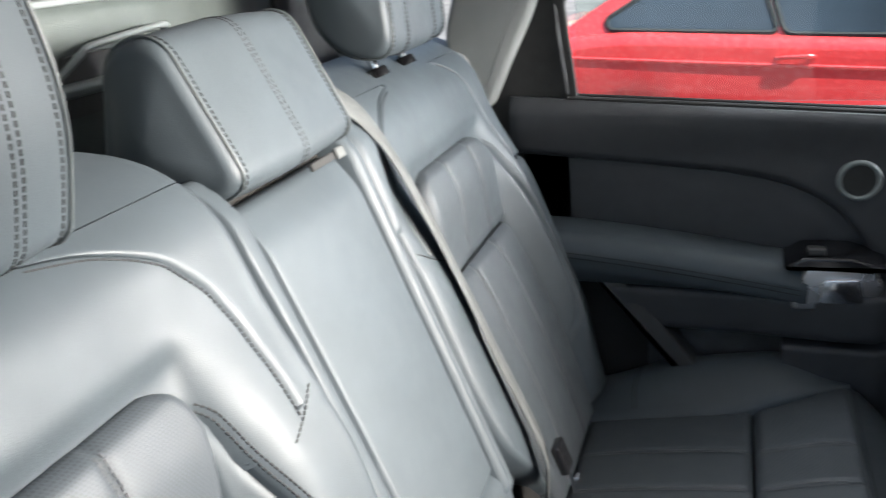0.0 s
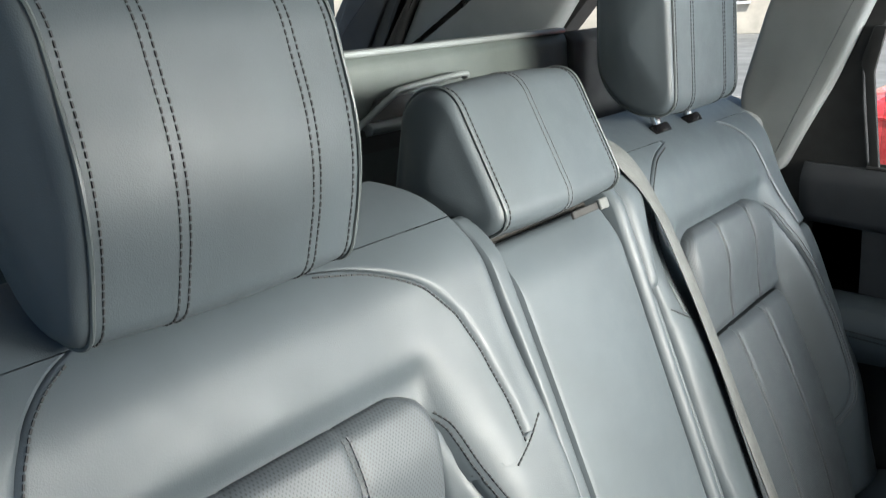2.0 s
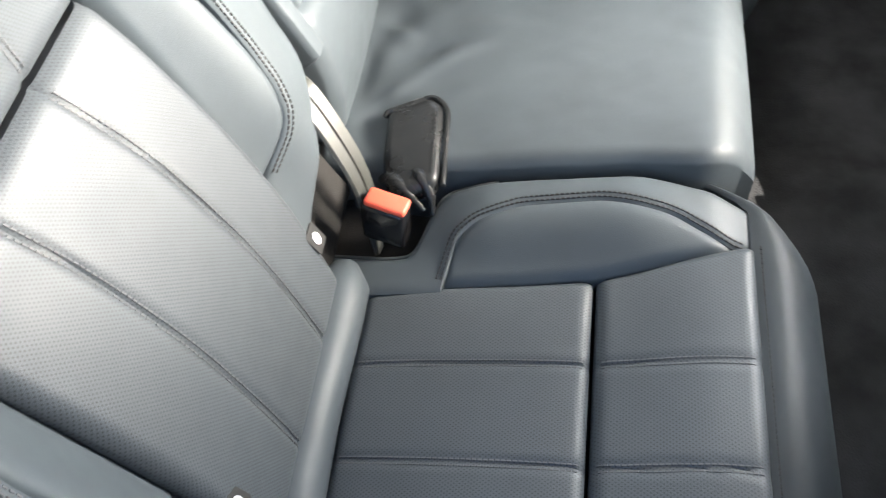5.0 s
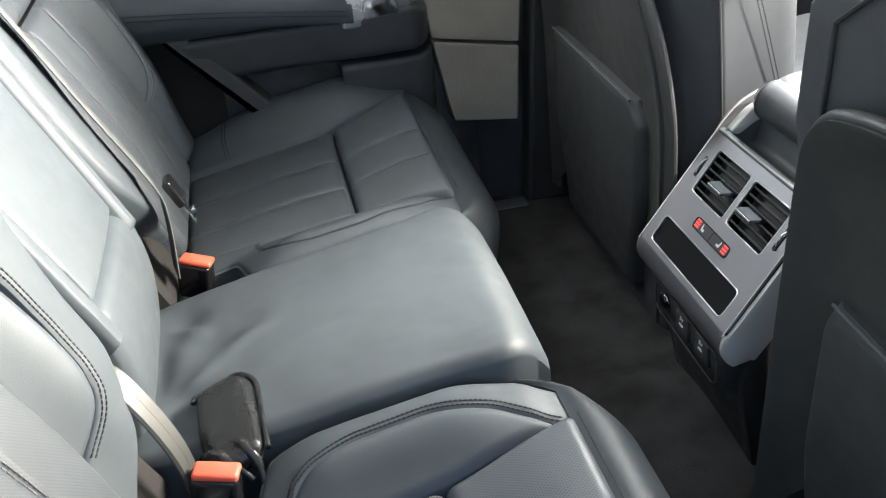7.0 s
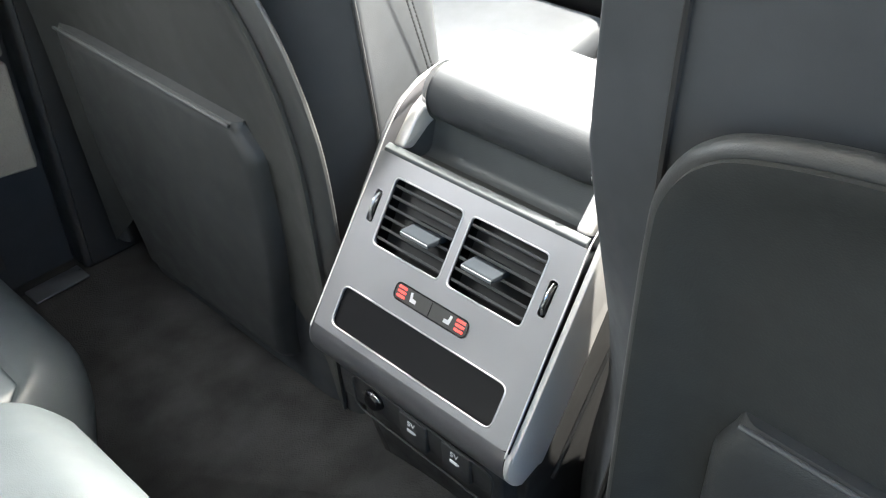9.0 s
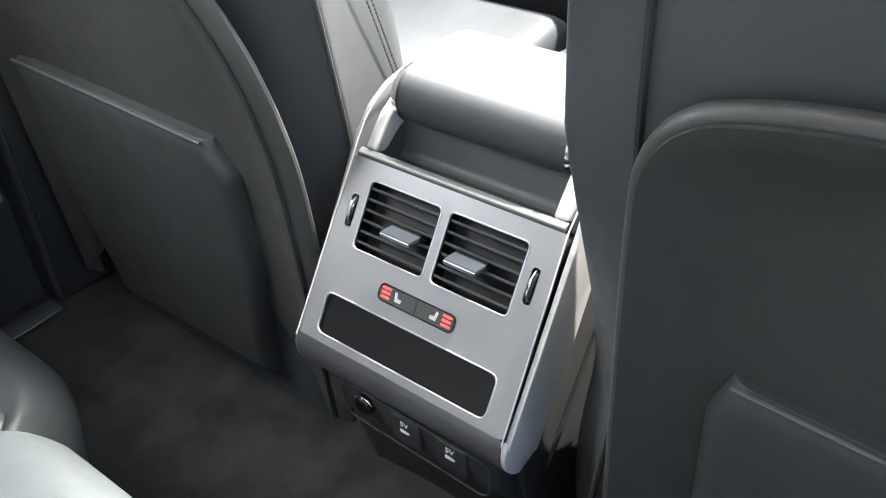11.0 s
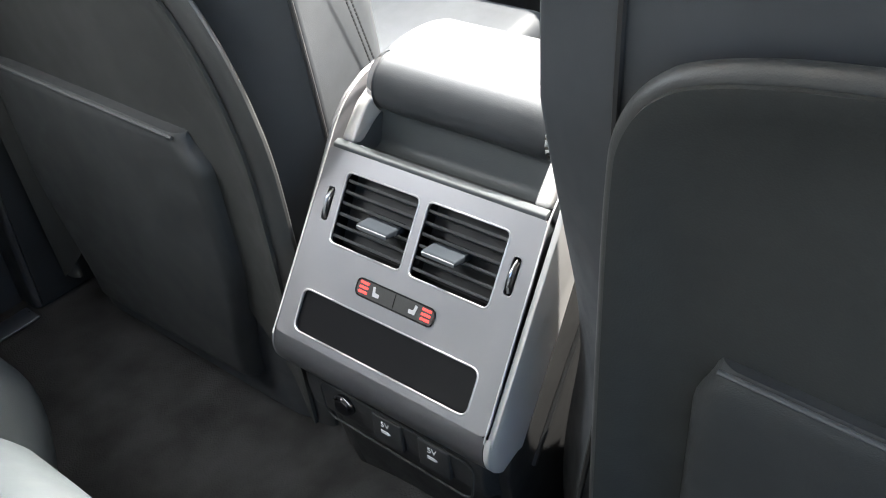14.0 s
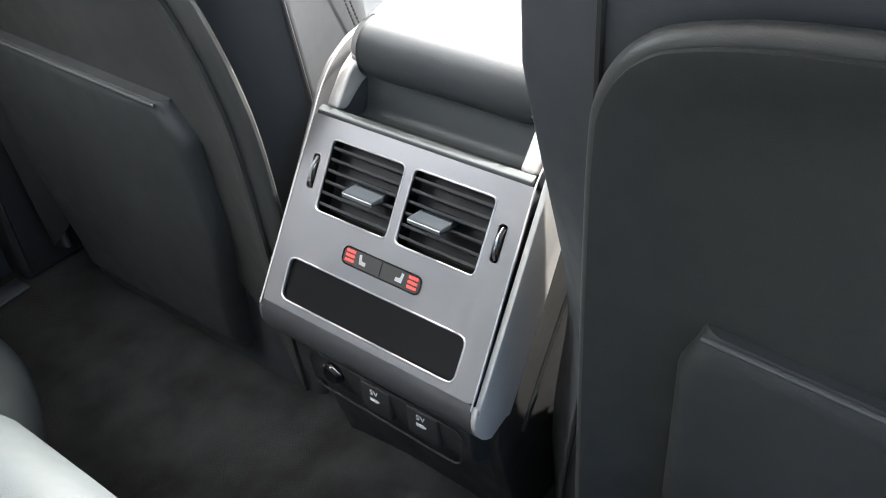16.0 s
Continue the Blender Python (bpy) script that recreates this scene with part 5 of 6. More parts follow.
def boxed_face(y0, y1, s0, s1, w0, w1):
    bm = boxed((y0, s0, w0), (y1, s1, w1))
    for q in bm.verts:
        q.co = face_at(*q.co)
    bmesh.ops.recalc_face_normals(bm, faces=bm.faces)
    return bm


def vent_rim(parent, y0, y1, s0, s1, r):
    """The bright chamfer round an opening of the fascia."""
    part("rim", tube(bmesh.new(), [face_at(p[0], p[1], -0.0003) for p in rrect(y0, y1, s0, s1, r)], 0.0010, 8, True), RIMSILVER, parent)


RIMSILVER = mat("rim_silver", (0.44, 0.44, 0.46), 0.40, metal=0.7, vary=0.02, rvary=0.02)
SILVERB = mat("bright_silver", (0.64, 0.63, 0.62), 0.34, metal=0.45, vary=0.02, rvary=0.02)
MATTEBLACK = mat("matt_black", (0.010, 0.010, 0.011), 0.30, spec=0.2, vary=0.05, rvary=0.02)
SLAT = mat("slat_grey", (0.060, 0.062, 0.064), 0.4, vary=0.05)
TABEDGE = mat("tab_edge_grey", (0.13, 0.14, 0.15), 0.6, spec=0.2, vary=0.05)
TAB = mat("tab_grey", (0.018, 0.022, 0.027), 0.8, spec=0.1, vary=0.05)
HOUSING = mat("housing_plastic", (0.030, 0.031, 0.032), 0.5, spec=0.3, grain=0.3, gscale=1200)
TRAY = mat("tray_rubber", (0.062, 0.070, 0.075), 0.55, grain=0.2)
console()


# ---------------------------------------------------------------- front seats
def front_seat(side, dx, inner, label):
    """Back of a front seat: padded sides, hard shell with an arched rim, recessed felt and a map pocket."""
    s = thing("car_seat", (0.95 + dx, side * 0.40, 0.12), label, "car seat", "front seats")
    K, X5 = (0.12, 0.783) if side > 0 else (0.03, 0.736)
    K2 = 0.04 if side > 0 else K      # the lower back stands more upright
    rise = lambda z: 0.5 * (z - 0.5 + math.hypot(z - 0.5, 0.03))
    F = lambda a, z, w: Vector((X5 - K * rise(z) - K2 * (z - 0.5 - rise(z)) - w, side * a, z))     # w towards the rear
    # body: rounded plan section swept up
    bm = bmesh.new()
    rings, edge, welt, gap = [], [], [], []
    grow = 0.045 if side > 0 else 0.0
    for k in range(33):
        z = 0.105 + 0.935 * k / 32
        f = max(0.0, (z - 0.14) / 0.88)
        wid = 0.245 + 0.012 * math.sin(min(1, f) * math.pi) - 0.05 * sstep(z, 0.80, 1.04)
        th = 0.135 - 0.04 * sstep(z, 0.7, 1.0)
        lo, hi, deep = inner + 0.25 - wid, 0.40 + wid + grow, 0.036
        if side < 0:
            lo += 0.075 * sstep(z, 0.785, 0.83) - 0.034 * sstep(z, 0.50, 0.20)
            deep = min(0.062, max(-0.010, 0.703 + 0.30 * (0.716 - z) - X5 + K * (z - 0.5)))
        pr = rounded([(lo, deep), (lo + 0.060, -0.020), (hi - 0.055, -0.020), (hi, 0.020), (hi, th + 0.02), (hi - 0.06, th + 0.05), (hi - 0.09, th), (lo + 0.09, th), (lo + 0.06, th + 0.05), (lo + (0.030 if side > 0 else 0.0), th + 0.02)], [0.006, 0.03 if side > 0 else 0.008, 0.03, 0.03, 0.03, 0.03, 0.02, 0.02, 0.03, 0.02], 4)
        gap.append(F(lo + 0.0585, z, -0.0125))
        rings.append([bm.verts.new(F(p[0], z, -p[1] - 0.034)) for p in pr])
        welt.append(F(lo + 0.0015, z, -deep - 0.032))
        edge.append(Vector((0.955 - 0.40 * (z - 0.5), side * (lo + 0.0225 - 0.10 * (z - 0.5)), z)) if side > 0 else F(lo - 0.0006, z, -th - 0.026))
    for a, b in zip(rings, rings[1:]):
        n = len(a)
        for i in range(n):
            bm.faces.new((a[i], a[(i + 1) % n], b[(i + 1) % n], b[i]))
    bm.faces.new(rings[0][::-1])
    bm.faces.new(rings[-1])
    bmesh.ops.recalc_face_normals(bm, faces=bm.faces)
    back = part("backrest", bm, FRONT_LEATHER, s, "black leather backrest")
    if side > 0:
        part("side_welt", tube(bmesh.new(), welt, 0.0022, 8), RIM, back)
    else:
        part("panel_gap", tube(bmesh.new(), gap[4:], 0.0026, 6), RUBBER, back, "dark joint between side and back panel")
    bm = bmesh.new()
    for d in (0.0, 0.006):
        stitches(bm, [p + Vector((d, 0, 0)) for p in edge[8:24]], Vector((0, -side, 0)))
    part("stitching", bm, THREAD, back)
    # head restraint on two posts
    hr = rounded([(0.030, 1.075), (0.010, 1.20), (0.040, 1.265), (0.085, 1.260), (0.120, 1.10), (0.100, 1.070)], 0.03)
    part("headrest", prism(hr, lambda p, q, e: F(e, q, -p), 0.40 - 0.15, 0.40 + 0.15, 0.025), FRONT_LEATHER, s, "padded black headrest")
    for e in (0.34, 0.46):
        part("headrest_post", tube(bmesh.new(), [F(e, 1.02, -0.075), F(e, 1.09, -0.070)], 0.006, 10), CHROME, s)
    # arched shell rim: a broad soft band
    arch = [(0.163, 0.16), (0.162, 0.35), (0.163, 0.50), (0.168, 0.555), (0.176, 0.592), (0.188, 0.626), (0.208, 0.662), (0.238, 0.696), (0.285, 0.722), (0.340, 0.734), (0.40, 0.738)]
    if side < 0:
        arch = [(0.217, 0.16), (0.218, 0.40), (0.220, 0.58), (0.222, 0.645), (0.225, 0.668), (0.234, 0.688), (0.246, 0.701), (0.262, 0.710), (0.298, 0.719), (0.340, 0.724), (0.40, 0.727)]
    mid_a = 0.40 if side < 0 else 0.415
    full = arch[:-1] + [(mid_a, arch[-1][1])] + [(2 * mid_a - a, z) for a, z in arch[-2::-1]]
    path = fine([(a, z, 0) for a, z in full], 6)
    half = 0.022 if side > 0 else 0.0085
    bm = bmesh.new()
    bands = []
    for k, q in enumerate(path):
        d = (path[min(k + 1, len(path) - 1)] - path[max(k - 1, 0)]).normalized()
        nx, nz = -d.y, d.x
        bands.append([bm.verts.new(F(q[0] + nx * half * math.cos(u), q[1] + nz * half * math.cos(u), 0.0025 + 0.009 * math.sin(u))) for u in np.linspace(-0.5, math.pi + 0.5, 13)])
    for r0, r1 in zip(bands, bands[1:]):
        for k in range(12):
            bm.faces.new((r0[k], r0[k + 1], r1[k + 1], r1[k]))
    bmesh.ops.recalc_face_normals(bm, faces=bm.faces)
    part("shell_rim", bm, RIM, s, "smooth arched shell rim")
    # shell face inside the rim, dished
    bm = bmesh.new()
    cs = Vector((mid_a, 0.45))
    rows = []
    for f, w in ((1.0, 0.012), (0.985, 0.0115), (0.95, 0.008), (0.90, 0.002), (0.85, -0.003), (0.78, -0.007), (0.70, -0.009), (0.5, -0.010), (0.2, -0.010)):
        rows.append([bm.verts.new(F(cs.x + (p[0] - cs.x) * f, cs.y + (p[1] - cs.y) * f, w)) for p in path])
    for a, b in zip(rows, rows[1:]):
        for i in range(len(a) - 1):
            bm.faces.new((a[i], a[i + 1], b[i + 1], b[i]))
    bmesh.ops.recalc_face_normals(bm, faces=bm.faces)
    bmesh.ops.solidify(bm, geom=list(bm.faces), thickness=0.004)
    part("back_shell", bm, SEAT_SHELL, s, "dark dished seat back shell")
    # map pocket: a bulging panel with a rounded top edge
    tilt = 0.02 if side > 0 else -0.06
    zt, pl, pr_ = (0.508, 0.248, 0.632) if side > 0 else (0.522, 0.276, 0.600)
    bm, _ = sheet(lambda z: pl + 0.030 * sstep(z, 0.36, 0.17) + (0.024 if side > 0 else 0.012) * sstep(z, zt - 0.04, zt), lambda z: pr_ - 0.045 * sstep(z, 0.36, 0.17), 0.16, zt, lambda a, z, w: F(a, z + tilt * (a - 0.45) * sstep(z, 0.3, 0.5), w), lambda a, z: 0.012 if side > 0 else 0.007, 40, 36, (0.010, 0.010, 0.006, 0.005), 0.014, 0.004, 0.03)
    pk = part("map_pocket", bm, POCKET, s, "black map pocket")
    # piping in a paler tone that paints the highlight along the pocket's edge
    part("pocket_piping", tube(bmesh.new(), [F(a, zt - 0.001 + tilt * (a - 0.45), 0.0120 if side > 0 else 0.0070) for a in np.linspace(pl + (0.028 if side > 0 else 0.016), pr_ - 0.008, 16)], 0.0020, 8), POCKET_GLINT, pk, "pocket piping, pale to carry an edge highlight")
    # seat base and its inner side
    pr = rounded([(0.93, 0.18), (0.91, 0.36), (0.98, 0.42), (1.30, 0.47), (1.36, 0.42), (1.34, 0.20)], 0.03)
    part("seat_cushion", prism([(p[0] + dx, p[1]) for p in pr], lambda p, q, e: Vector((p, side * e, q)), 0.175, 0.63, 0.03), FRONT_LEATHER, s, "leather front seat cushion")
    part("side_valance", prism(rounded([(0.90 + dx, 0.11), (0.875 + dx, 0.30), (0.93 + dx, 0.40), (1.30 + dx, 0.42), (1.30 + dx, 0.11)], 0.03), lambda p, q, e: Vector((p, side * e, q)), 0.632, 0.678, 0.008), BLACK, s, "black plastic seat side cover")
    part("seat_base", boxed((0.86 + dx, min(side * 0.2, side * 0.6), 0.11), (1.3 + dx, max(side * 0.2, side * 0.6), 0.24), 0.01), BLACK, s)
    return s


# lighter than the pocket: its edge highlight as colour
POCKET_GLINT = mat("pocket_edge_highlight", (0.065, 0.068, 0.070), 0.5, vary=0.1)
POCKET = mat("pocket_vinyl", (0.033, 0.035, 0.036), 0.5, grain=0.3)
RIM = mat("shell_rim", (0.042, 0.043, 0.043), 0.45, vary=0.08, grain=0.2)
front_seat(-1, 0.0, 0.157, "black front seat back with a map pocket, close beside the console")
front_seat(1, 0.0, 0.150, "black front seat back with a map pocket, beyond the console")
# dashboard far ahead
pr = rounded([(1.55, 0.45), (1.50, 0.75), (1.58, 0.92), (1.80, 0.95), (1.80, 0.30), (1.60, 0.30)], 0.04)
structure("dashboard", prism(pr, XZ(0), -0.72, 0.72, 0.02), SOFT, "dark soft dashboard")


# ---------------------------------------------------------------- belts and buckles
def ribbon(pts, wide, thick=0.0014):
    """A flat woven strap through points, each with its own width direction."""
    bm = bmesh.new()
    rows = []
    P3 = fine([p for p, _ in pts], 8)
    D3 = fine([d for _, d in pts], 8)
    for i, (p, d) in enumerate(zip(P3, D3)):
        t = (P3[min(i + 1, len(P3) - 1)] - P3[max(i - 1, 0)]).normalized()
        d = (d - t * d.dot(t)).normalized()
        n = d.cross(t)
        rows.append([bm.verts.new(p + d * a + n * b) for a, b in ((-wide / 2, 0), (-wide / 2 + 0.002, thick), (0, thick), (wide / 2 - 0.002, thick), (wide / 2, 0), (wide / 2 - 0.002, -thick), (0, -thick), (-wide / 2 + 0.002, -thick))])
    for a, b in zip(rows, rows[1:]):
        for k in range(8):
            bm.faces.new((a[k], a[(k + 1) % 8], b[(k + 1) % 8], b[k]))
    bm.faces.new(rows[0])
    bm.faces.new(rows[-1][::-1])
    bmesh.ops.recalc_face_normals(bm, faces=bm.faces)
    return bm


def centre_belt():
    P = back_at(1)
    b = thing("seat_belt", P(0.21, 0.3, 0.05), "grey woven centre seat belt running down the backrest", "seat belt")
    Y = Vector((0, 1, 0))
    Z = Y - SN * 0.25
    run = [(P(0.158, 0.705, -0.060), Y), (P(0.166, 0.692, -0.008), Y), (P(0.176, 0.655, 0.024), Y), (P(0.190, 0.590, 0.040), Z), (P(0.200, 0.500, 0.045), Z), (P(0.208, 0.400, 0.046), Z), (P(0.210, 0.300, 0.048), Z), (P(0.210, 0.170, 0.052), Z), (P(0.208, 0.120, 0.040), Z), (P(0.206, 0.040, 0.0), Z)]
    part("webbing", ribbon(run, 0.042), WEB, b, "grey woven webbing")
    bm = bmesh.new()
    m = Matrix((Vector((0, 1, 0)), SU, SN)).transposed().to_4x4()
    m.translation = P(0.218, 0.140, 0.066)
    box(bm, (-0.016, -0.020, -0.006), (0.016, 0.020, 0.006), 0.003)
    tg = part("tongue_cover", moved(bm, m), GLOSSBLACK, b, "black latch tongue cover")
    bm = bmesh.new()
    box(bm, (-0.010, -0.050, -0.0012), (0.010, -0.018, 0.0012), 0.001)
    part("latch_tongue", moved(bm, m), CHROME, tg, "steel latch tongue")
    bm = bmesh.new()
    box(bm, (0.010, -0.046, -0.001), (0.022, -0.040, 0.004), 0.001)
    part("tongue_tab", moved(bm, m), CHROME, tg)
    return b


centre_belt()


def buckle(loc, yaw, tilt, label, stalk=None):
    b = thing("belt_buckle", loc, label, "seat belt buckle", "rear belt buckles")
    m = Matrix.Translation(loc) @ Matrix.Rotation(yaw, 4, "Z") @ Matrix.Rotation(tilt, 4, "Y")
    bm = boxed((-0.036, -0.0125, -0.060), (0.012, 0.0125, -0.003), 0.005)
    part("housing", moved(bm, m), GLOSSBLACK, b, "black plastic buckle housing")
    bm = boxed((-0.032, -0.0110, -0.004), (0.0135, 0.0110, 0.0050), 0.0040)
    btn = part("release_button", moved(bm, m), RED, b, "red release button")
    for k in range(4):
        bm = boxed((-0.012 + 0.006 * k, -0.0022, 0.0044), (-0.009 + 0.006 * k, 0.0022, 0.0049), 0.0002)
        part("press_print", moved(bm, m), REDDARK, btn)
    if stalk:
        for off in (0.0, 0.024):
            pts = [(Vector(p) + Vector((0, off, -off * 0.3)), Vector((0.2, 1, 0.1))) for p in stalk]
            part("buckle_strap", ribbon(pts, 0.017, 0.003), STRAP, b, "dark grey buckle strap")
    return b


STRAP = mat("strap_vinyl", (0.048, 0.050, 0.046), 0.38, grain=0.2)
REDDARK = mat("button_print", (0.45, 0.06, 0.04), 0.4)
buckle((0.139, -0.229, 0.429), radians(-14), radians(6), "black belt buckle with a red button between near cushions", [(0.028, -0.172, 0.530), (0.052, -0.184, 0.528), (0.078, -0.200, 0.490), (0.096, -0.212, 0.446), (0.103, -0.218, 0.400), (0.108, -0.224, 0.34)])
buckle((0.112, 0.212, 0.402), radians(-22), radians(10), "black belt buckle with a red button beside the far cushion")


def pouch():
    """A leather sleeve with a stitched flap that covers the centre buckle."""
    p = thing("buckle_sleeve", (0.15, -0.15, 0.37), "black leather buckle sleeve with a stitched flap", "buckle sleeve")
    C = cush_at(-1)
    lie = lambda a, b, d: C(b, a, d - 0.004 + 0.010 * (0.17 - b) / 0.08)
    o = rounded([(0.103, 0.082), (0.152, 0.066), (0.168, 0.082), (0.174, 0.184), (0.122, 0.196), (0.106, 0.150)], [0.010, 0.012, 0.014, 0.014, 0.016, 0.02], 6)
    bm = prism(o, lie, 0.018, 0.046, 0.012)
    body = part("sleeve", bm, GLOVE, p, "soft black leather sleeve")
    rim = rounded([(0.100, 0.085), (0.102, 0.079), (0.153, 0.062), (0.172, 0.080), (0.178, 0.180)], [0, 0.008, 0.010, 0.014, 0], 6)
    part("welt", tube(bmesh.new(), [lie(q[0], q[1], 0.036) for q in rim], 0.0034, 8), GLOVE, body, "rolled sleeve edge")
    bm = bmesh.new()
    stitches(bm, [lie(0.112 + 0.038 * k / 10, 0.086 - 0.0125 * k / 10, 0.0462) for k in range(11)], CUP)
    stitches(bm, [lie(0.160 + 0.005 * k / 14, 0.090 + 0.080 * k / 14, 0.0462) for k in range(15)], CUP)
    part("stitching", bm, THREAD, body)
    bm = bmesh.new()
    for pts, r in (([(0.106, 0.160, 0.026), (0.122, 0.172, 0.038), (0.140, 0.186, 0.036), (0.158, 0.196, 0.018)], 0.010), ([(0.140, 0.152, 0.030), (0.152, 0.170, 0.040), (0.164, 0.186, 0.030), (0.168, 0.200, 0.012)], 0.009)):
        tube(bm, fine([tuple(lie(*q)) for q in pts], 8), lambda t, r=r: r * (0.35 + 0.65 * math.sin(math.pi * min(1, t * 1.15 + 0.05))), 14)
    part("crumpled_fold", bm, GLOVE, body)
    return p


GLOVE = mat("black_glove_leather", (0.014, 0.015, 0.016), 0.24, spec=0.45, grain=0.2)
pouch()
# dark wells round the buckles
for s in (-1, 1):
    structure("buckle_well", boxed((0.03, min(s * 0.14, s * 0.30), 0.29), (0.20, max(s * 0.14, s * 0.30), 0.315), 0.004), FELT, "dark felt well under the belt buckles")


# ---------------------------------------------------------------- outside
gm = bmesh.new()
GZ = -0.47
for lo, hi in (((-400, -400), (400, 400)),):
    vs = [gm.verts.new((x, y, GZ)) for x, y in ((lo[0], lo[1]), (hi[0], lo[1]), (hi[0], hi[1]), (lo[0], hi[1]))]
    gm.faces.new(vs)
structure("ground", gm, ASPHALT, "sunlit pale car park asphalt", sharp=True)


def parked_car(x, y, yaw, paint, label, length=4.5, wide=1.82):
    """A parked saloon: body with a sloped glasshouse, windows, wheels, handles."""
    c = thing("parked_car", (x, y, GZ), label, "car", "parked cars")
    M = Matrix.Translation((x, y, GZ)) @ Matrix.Rotation(yaw, 4, "Z")
    h = length / 2
    # wheel arches are cut as notches in the outline
    def arch(cx, r=0.36):
        return [(cx + r * math.cos(t), 0.33 + r * math.sin(t)) for t in np.linspace(-0.35, math.pi + 0.35, 18)]
    wx = (-h + 0.78, h - 0.92)
    low = [(h - 0.1, 0.2)] + arch(wx[1]) + arch(wx[0]) + [(-h + 0.12, 0.2)]
    up = rounded([(-h, 0.40), (-h + 0.01, 0.80), (-h + 0.10, 0.99), (-h + 0.7, 1.055), (h - 1.30, 0.945), (h - 0.28, 0.79), (h, 0.64), (h, 0.32)], [0.05, 0.1, 0.1, 0.2, 0.3, 0.2, 0.1, 0.05])
    prof = up + [Vector(p) for p in low]
    w = wide / 2
    bd = part("body", moved(prism(prof, XZ(0), -w, w, 0.07), M), paint, c, "glossy painted body")
    roof = rounded([(-h + 0.30, 1.00), (-h + 0.95, 1.40), (-h + 1.6, 1.46), (h - 2.05, 1.399), (h - 1.20, 0.98)], [0.05, 0.2, 0.3, 0.3, 0.05])
    bm = bmesh.new()
    rings = [[bm.verts.new((p[0], s * (w - 0.05 - 0.22 * max(0, (p[1] - 0.98)) / 0.46), p[1])) for p in roof] for s in (-1, 1)]
    n = len(roof)
    for i in range(n):
        bm.faces.new((rings[0][i], rings[0][(i + 1) % n], rings[1][(i + 1) % n], rings[1][i]))
    bm.faces.new(rings[0][::-1])
    bm.faces.new(rings[1])
    bmesh.ops.recalc_face_normals(bm, faces=bm.faces)
    part("roof", moved(bm, M), paint, c)
    wins = [[(-h + 0.66, 1.060), (-h + 0.64, 1.115), (-h + 1.00, 1.33), (-h + 1.40, 1.395), (-h + 1.535, 1.025)], [(-h + 1.565, 1.02), (-h + 1.44, 1.395), (-h + 2.35, 1.38), (-h + 2.60, 0.985)]]
    for pts in wins:
        for s in (-1, 1):
            pr = rounded(pts, 0.05)
            bm = bmesh.new()
            vs = [bm.verts.new((p[0], s * (w - 0.05 - 0.22 * (p[1] - 0.98) / 0.46 + 0.006), p[1])) for p in pr]
            bm.faces.new(vs)
            bmesh.ops.solidify(bm, geom=list(bm.faces), thickness=0.004)
            wn = part("window", moved(bm, M), SKYGLASS, c, "side window with the sky's reflection in its colour", sharp=True)
            part("window_frame", moved(tube(bmesh.new(), [(p[0], s * (w - 0.05 - 0.22 * (p[1] - 0.98) / 0.46 + 0.006), p[1]) for p in pr], 0.014, 6, True), M), RUBBER, wn)
    for pts in (((h - 1.27, 1.03), (h - 1.96, 1.385)), ((-h + 0.40, 1.05), (-h + 0.90, 1.36))):
        bm = bmesh.new()
        o = 0.012
        q = [(pts[0][0], -w + 0.12, pts[0][1]), (pts[0][0], w - 0.12, pts[0][1]), (pts[1][0], w - 0.27, pts[1][1]), (pts[1][0], -w + 0.27, pts[1][1])]
        sg = 1 if pts[0][0] > 0 else -1
        bm.faces.new([bm.verts.new((a + sg * o, b, z + o)) for a, b, z in q])
        bmesh.ops.solidify(bm, geom=list(bm.faces), thickness=0.006)
        part("screen", moved(bm, M), DARKGLASS, c, "dark glass screen", sharp=True)
    for s in (-1, 1):
        for hx in (-h + 1.62, -h + 2.60):
            bm = tube(bmesh.new(), fine([(hx - 0.09, s * (w + 0.000), 0.905), (hx - 0.06, s * (w + 0.018), 0.91), (hx + 0.06, s * (w + 0.018), 0.915), (hx + 0.09, s * (w + 0.0), 0.91)], 5), 0.012, 8)
            part("door_handle", moved(bm, M), paint, bd)
        bm = tube(bmesh.new(), [(-h + 0.25, s * (w - 0.004), 0.935), (-h + 1.2, s * (w - 0.001), 0.885), (0, s * (w - 0.001), 0.835), (h - 1.1, s * (w - 0.004), 0.79)], 0.012, 8)
        part("body_crease", moved(bm, M), paint, bd)
        for cx in wx:
            bm = tube(bmesh.new(), [(cx + 0.25 * math.cos(t), s * (w - 0.10), 0.33 + 0.25 * math.sin(t)) for t in np.linspace(0, 2 * math.pi, 32, endpoint=False)], 0.085, 10, True)
            wh = part("wheel", moved(bm, M), RUBBER, c, "black tyre")
            bm = bmesh.new()
            for k in range(5):
                t = 2 * math.pi * k / 5
                tube(bm, [(cx, s * (w - 0.05), 0.33), (cx + 0.2 * math.cos(t), s * (w - 0.05), 0.33 + 0.2 * math.sin(t))], 0.025, 6)
            tube(bm, [(cx + 0.205 * math.cos(t), s * (w - 0.05), 0.33 + 0.205 * math.sin(t)) for t in np.linspace(0, 2 * math.pi, 24, endpoint=False)], 0.018, 6, True)
            part("rim", moved(bm, M), SATIN, wh)
    part("underside", moved(boxed((-h + 0.3, -w + 0.12, 0.17), (h - 0.3, w - 0.12, 0.5)), M), RUBBER, c)
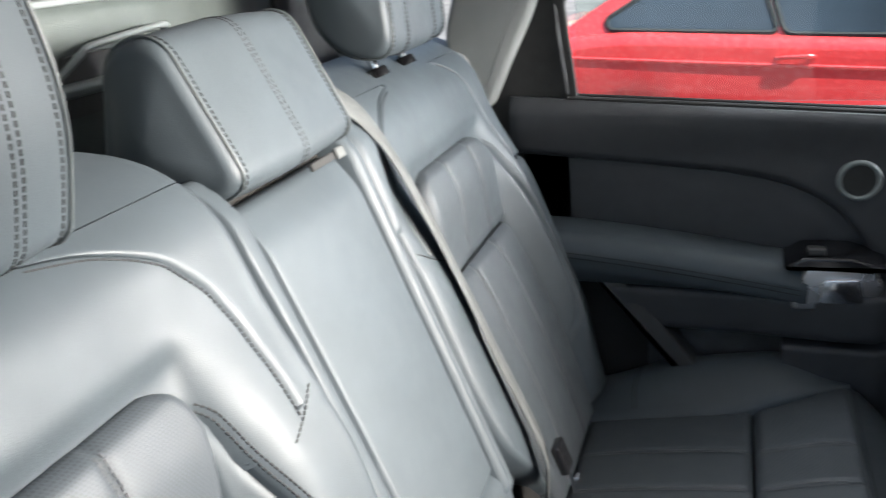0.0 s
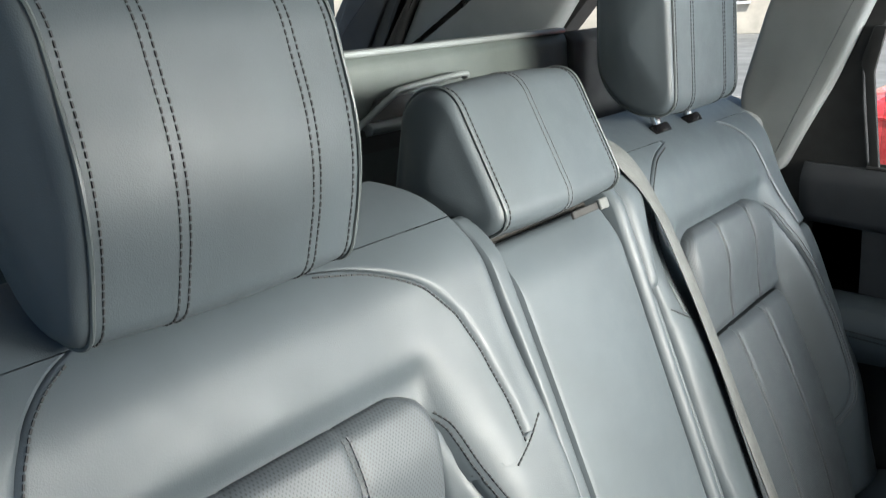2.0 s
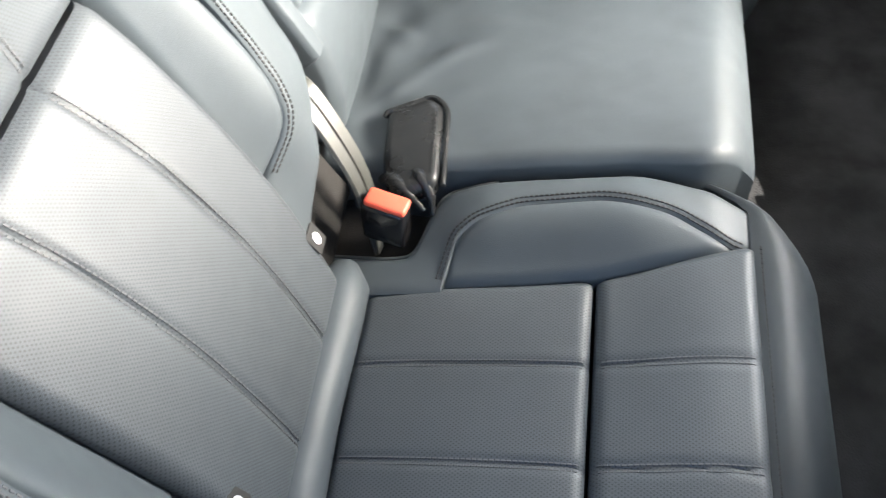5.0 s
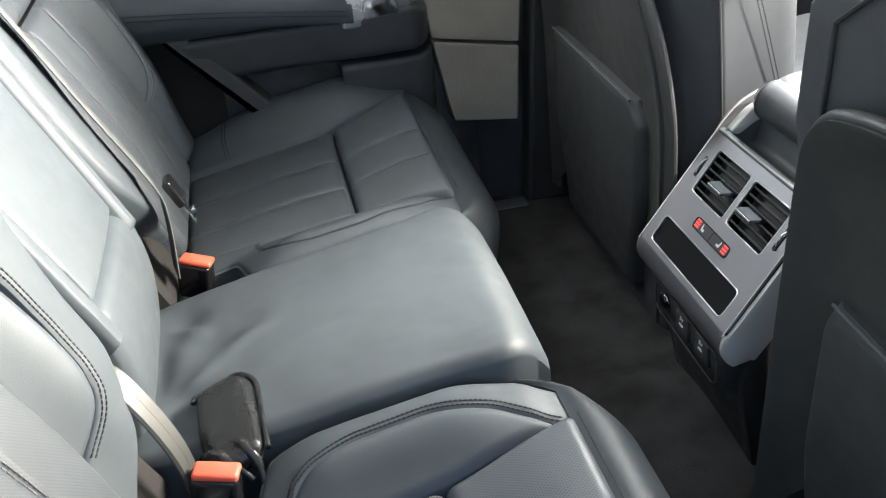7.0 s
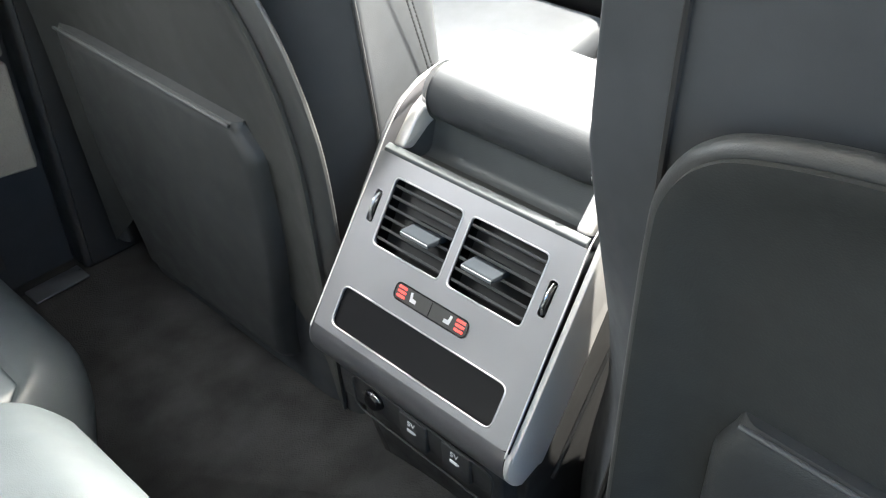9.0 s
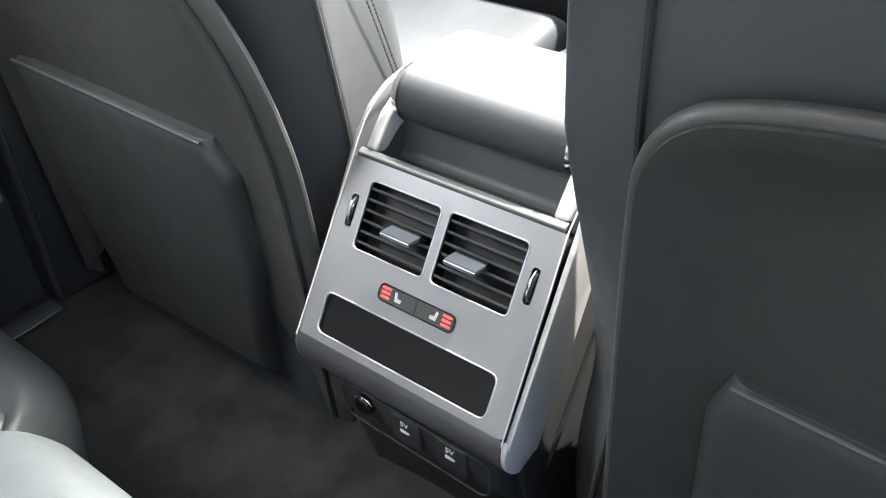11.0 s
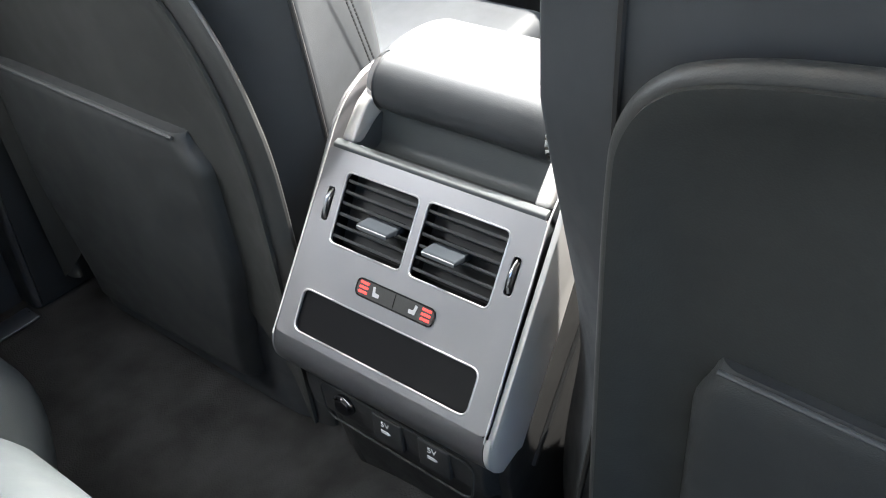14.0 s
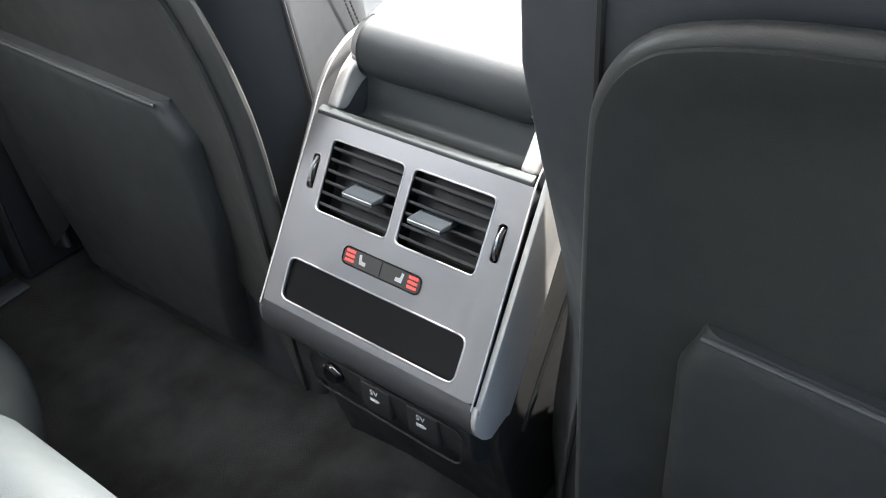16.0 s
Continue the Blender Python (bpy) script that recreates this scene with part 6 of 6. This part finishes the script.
    for s in (-1, 1):
        bm = boxed((-h - 0.004, s * (w - 0.32) - 0.18, 0.72), (-h + 0.05, s * (w - 0.32) + 0.18, 0.86), 0.02)
        part("tail_light", moved(bm, M), RED, c, "red tail light")
        bm = boxed((h - 0.18, s * (w - 0.30) - 0.18, 0.62), (h - 0.04, s * (w - 0.30) + 0.18, 0.74), 0.03)
        part("headlight", moved(bm, M), WHITEPRINT, c, "clear headlight")
    return c


parked_car(1.20, 5.05, 0.0, RED_PAINT, "bright red saloon parked beside the car")
parked_car(-3.6, 4.6, radians(4), GREY_PAINT, "dark blue grey saloon parked further along")
parked_car(-5.2, 1.2, radians(92), BLUE_PAINT, "bright blue saloon parked behind the car")
parked_car(-6.2, 8.2, radians(80), WHITE_PAINT, "white saloon parked across the car park")


def far_building(x, y, yaw, w, h, label):
    b = thing("far_building", (x, y, GZ), label, "building", "far buildings")
    M = Matrix.Translation((x, y, GZ)) @ Matrix.Rotation(yaw, 4, "Z")
    part("wall", moved(boxed((-w / 2, 0, 0), (w / 2, 6, h), 0.02), M), STONE, b, "pale rendered wall", sharp=True)
    part("roof", moved(prism([(-w / 2 - 0.4, h), (w / 2 + 0.4, h), (w / 2, h + 1.6), (-w / 2, h + 1.6)], XZ(0), -0.4, 6.4), M), GREYTRIM, b, "grey roof", sharp=True)
    n = int(w / 2.6)
    for k in range(n):
        cx = -w / 2 + (k + 0.5) * w / n
        for z in (1.0, 3.7):
            if z + 1.3 < h:
                wd = part("window", moved(boxed((cx - 0.6, -0.03, z), (cx + 0.6, 0.05, z + 1.2), 0.01), M), DARKGLASS, b, "dark window", sharp=True)
                part("sill", moved(boxed((cx - 0.7, -0.12, z - 0.1), (cx + 0.7, 0.0, z - 0.02), 0.01), M), WHITE_PAINT, wd, sharp=True)
    return b


far_building(-18, 22, radians(30), 26, 5.6, "pale long building beyond the car park")
far_building(-32, -4, radians(90), 22, 5.2, "pale building far behind the car")
far_building(10, 30, radians(0), 30, 5.6, "pale building across the road")
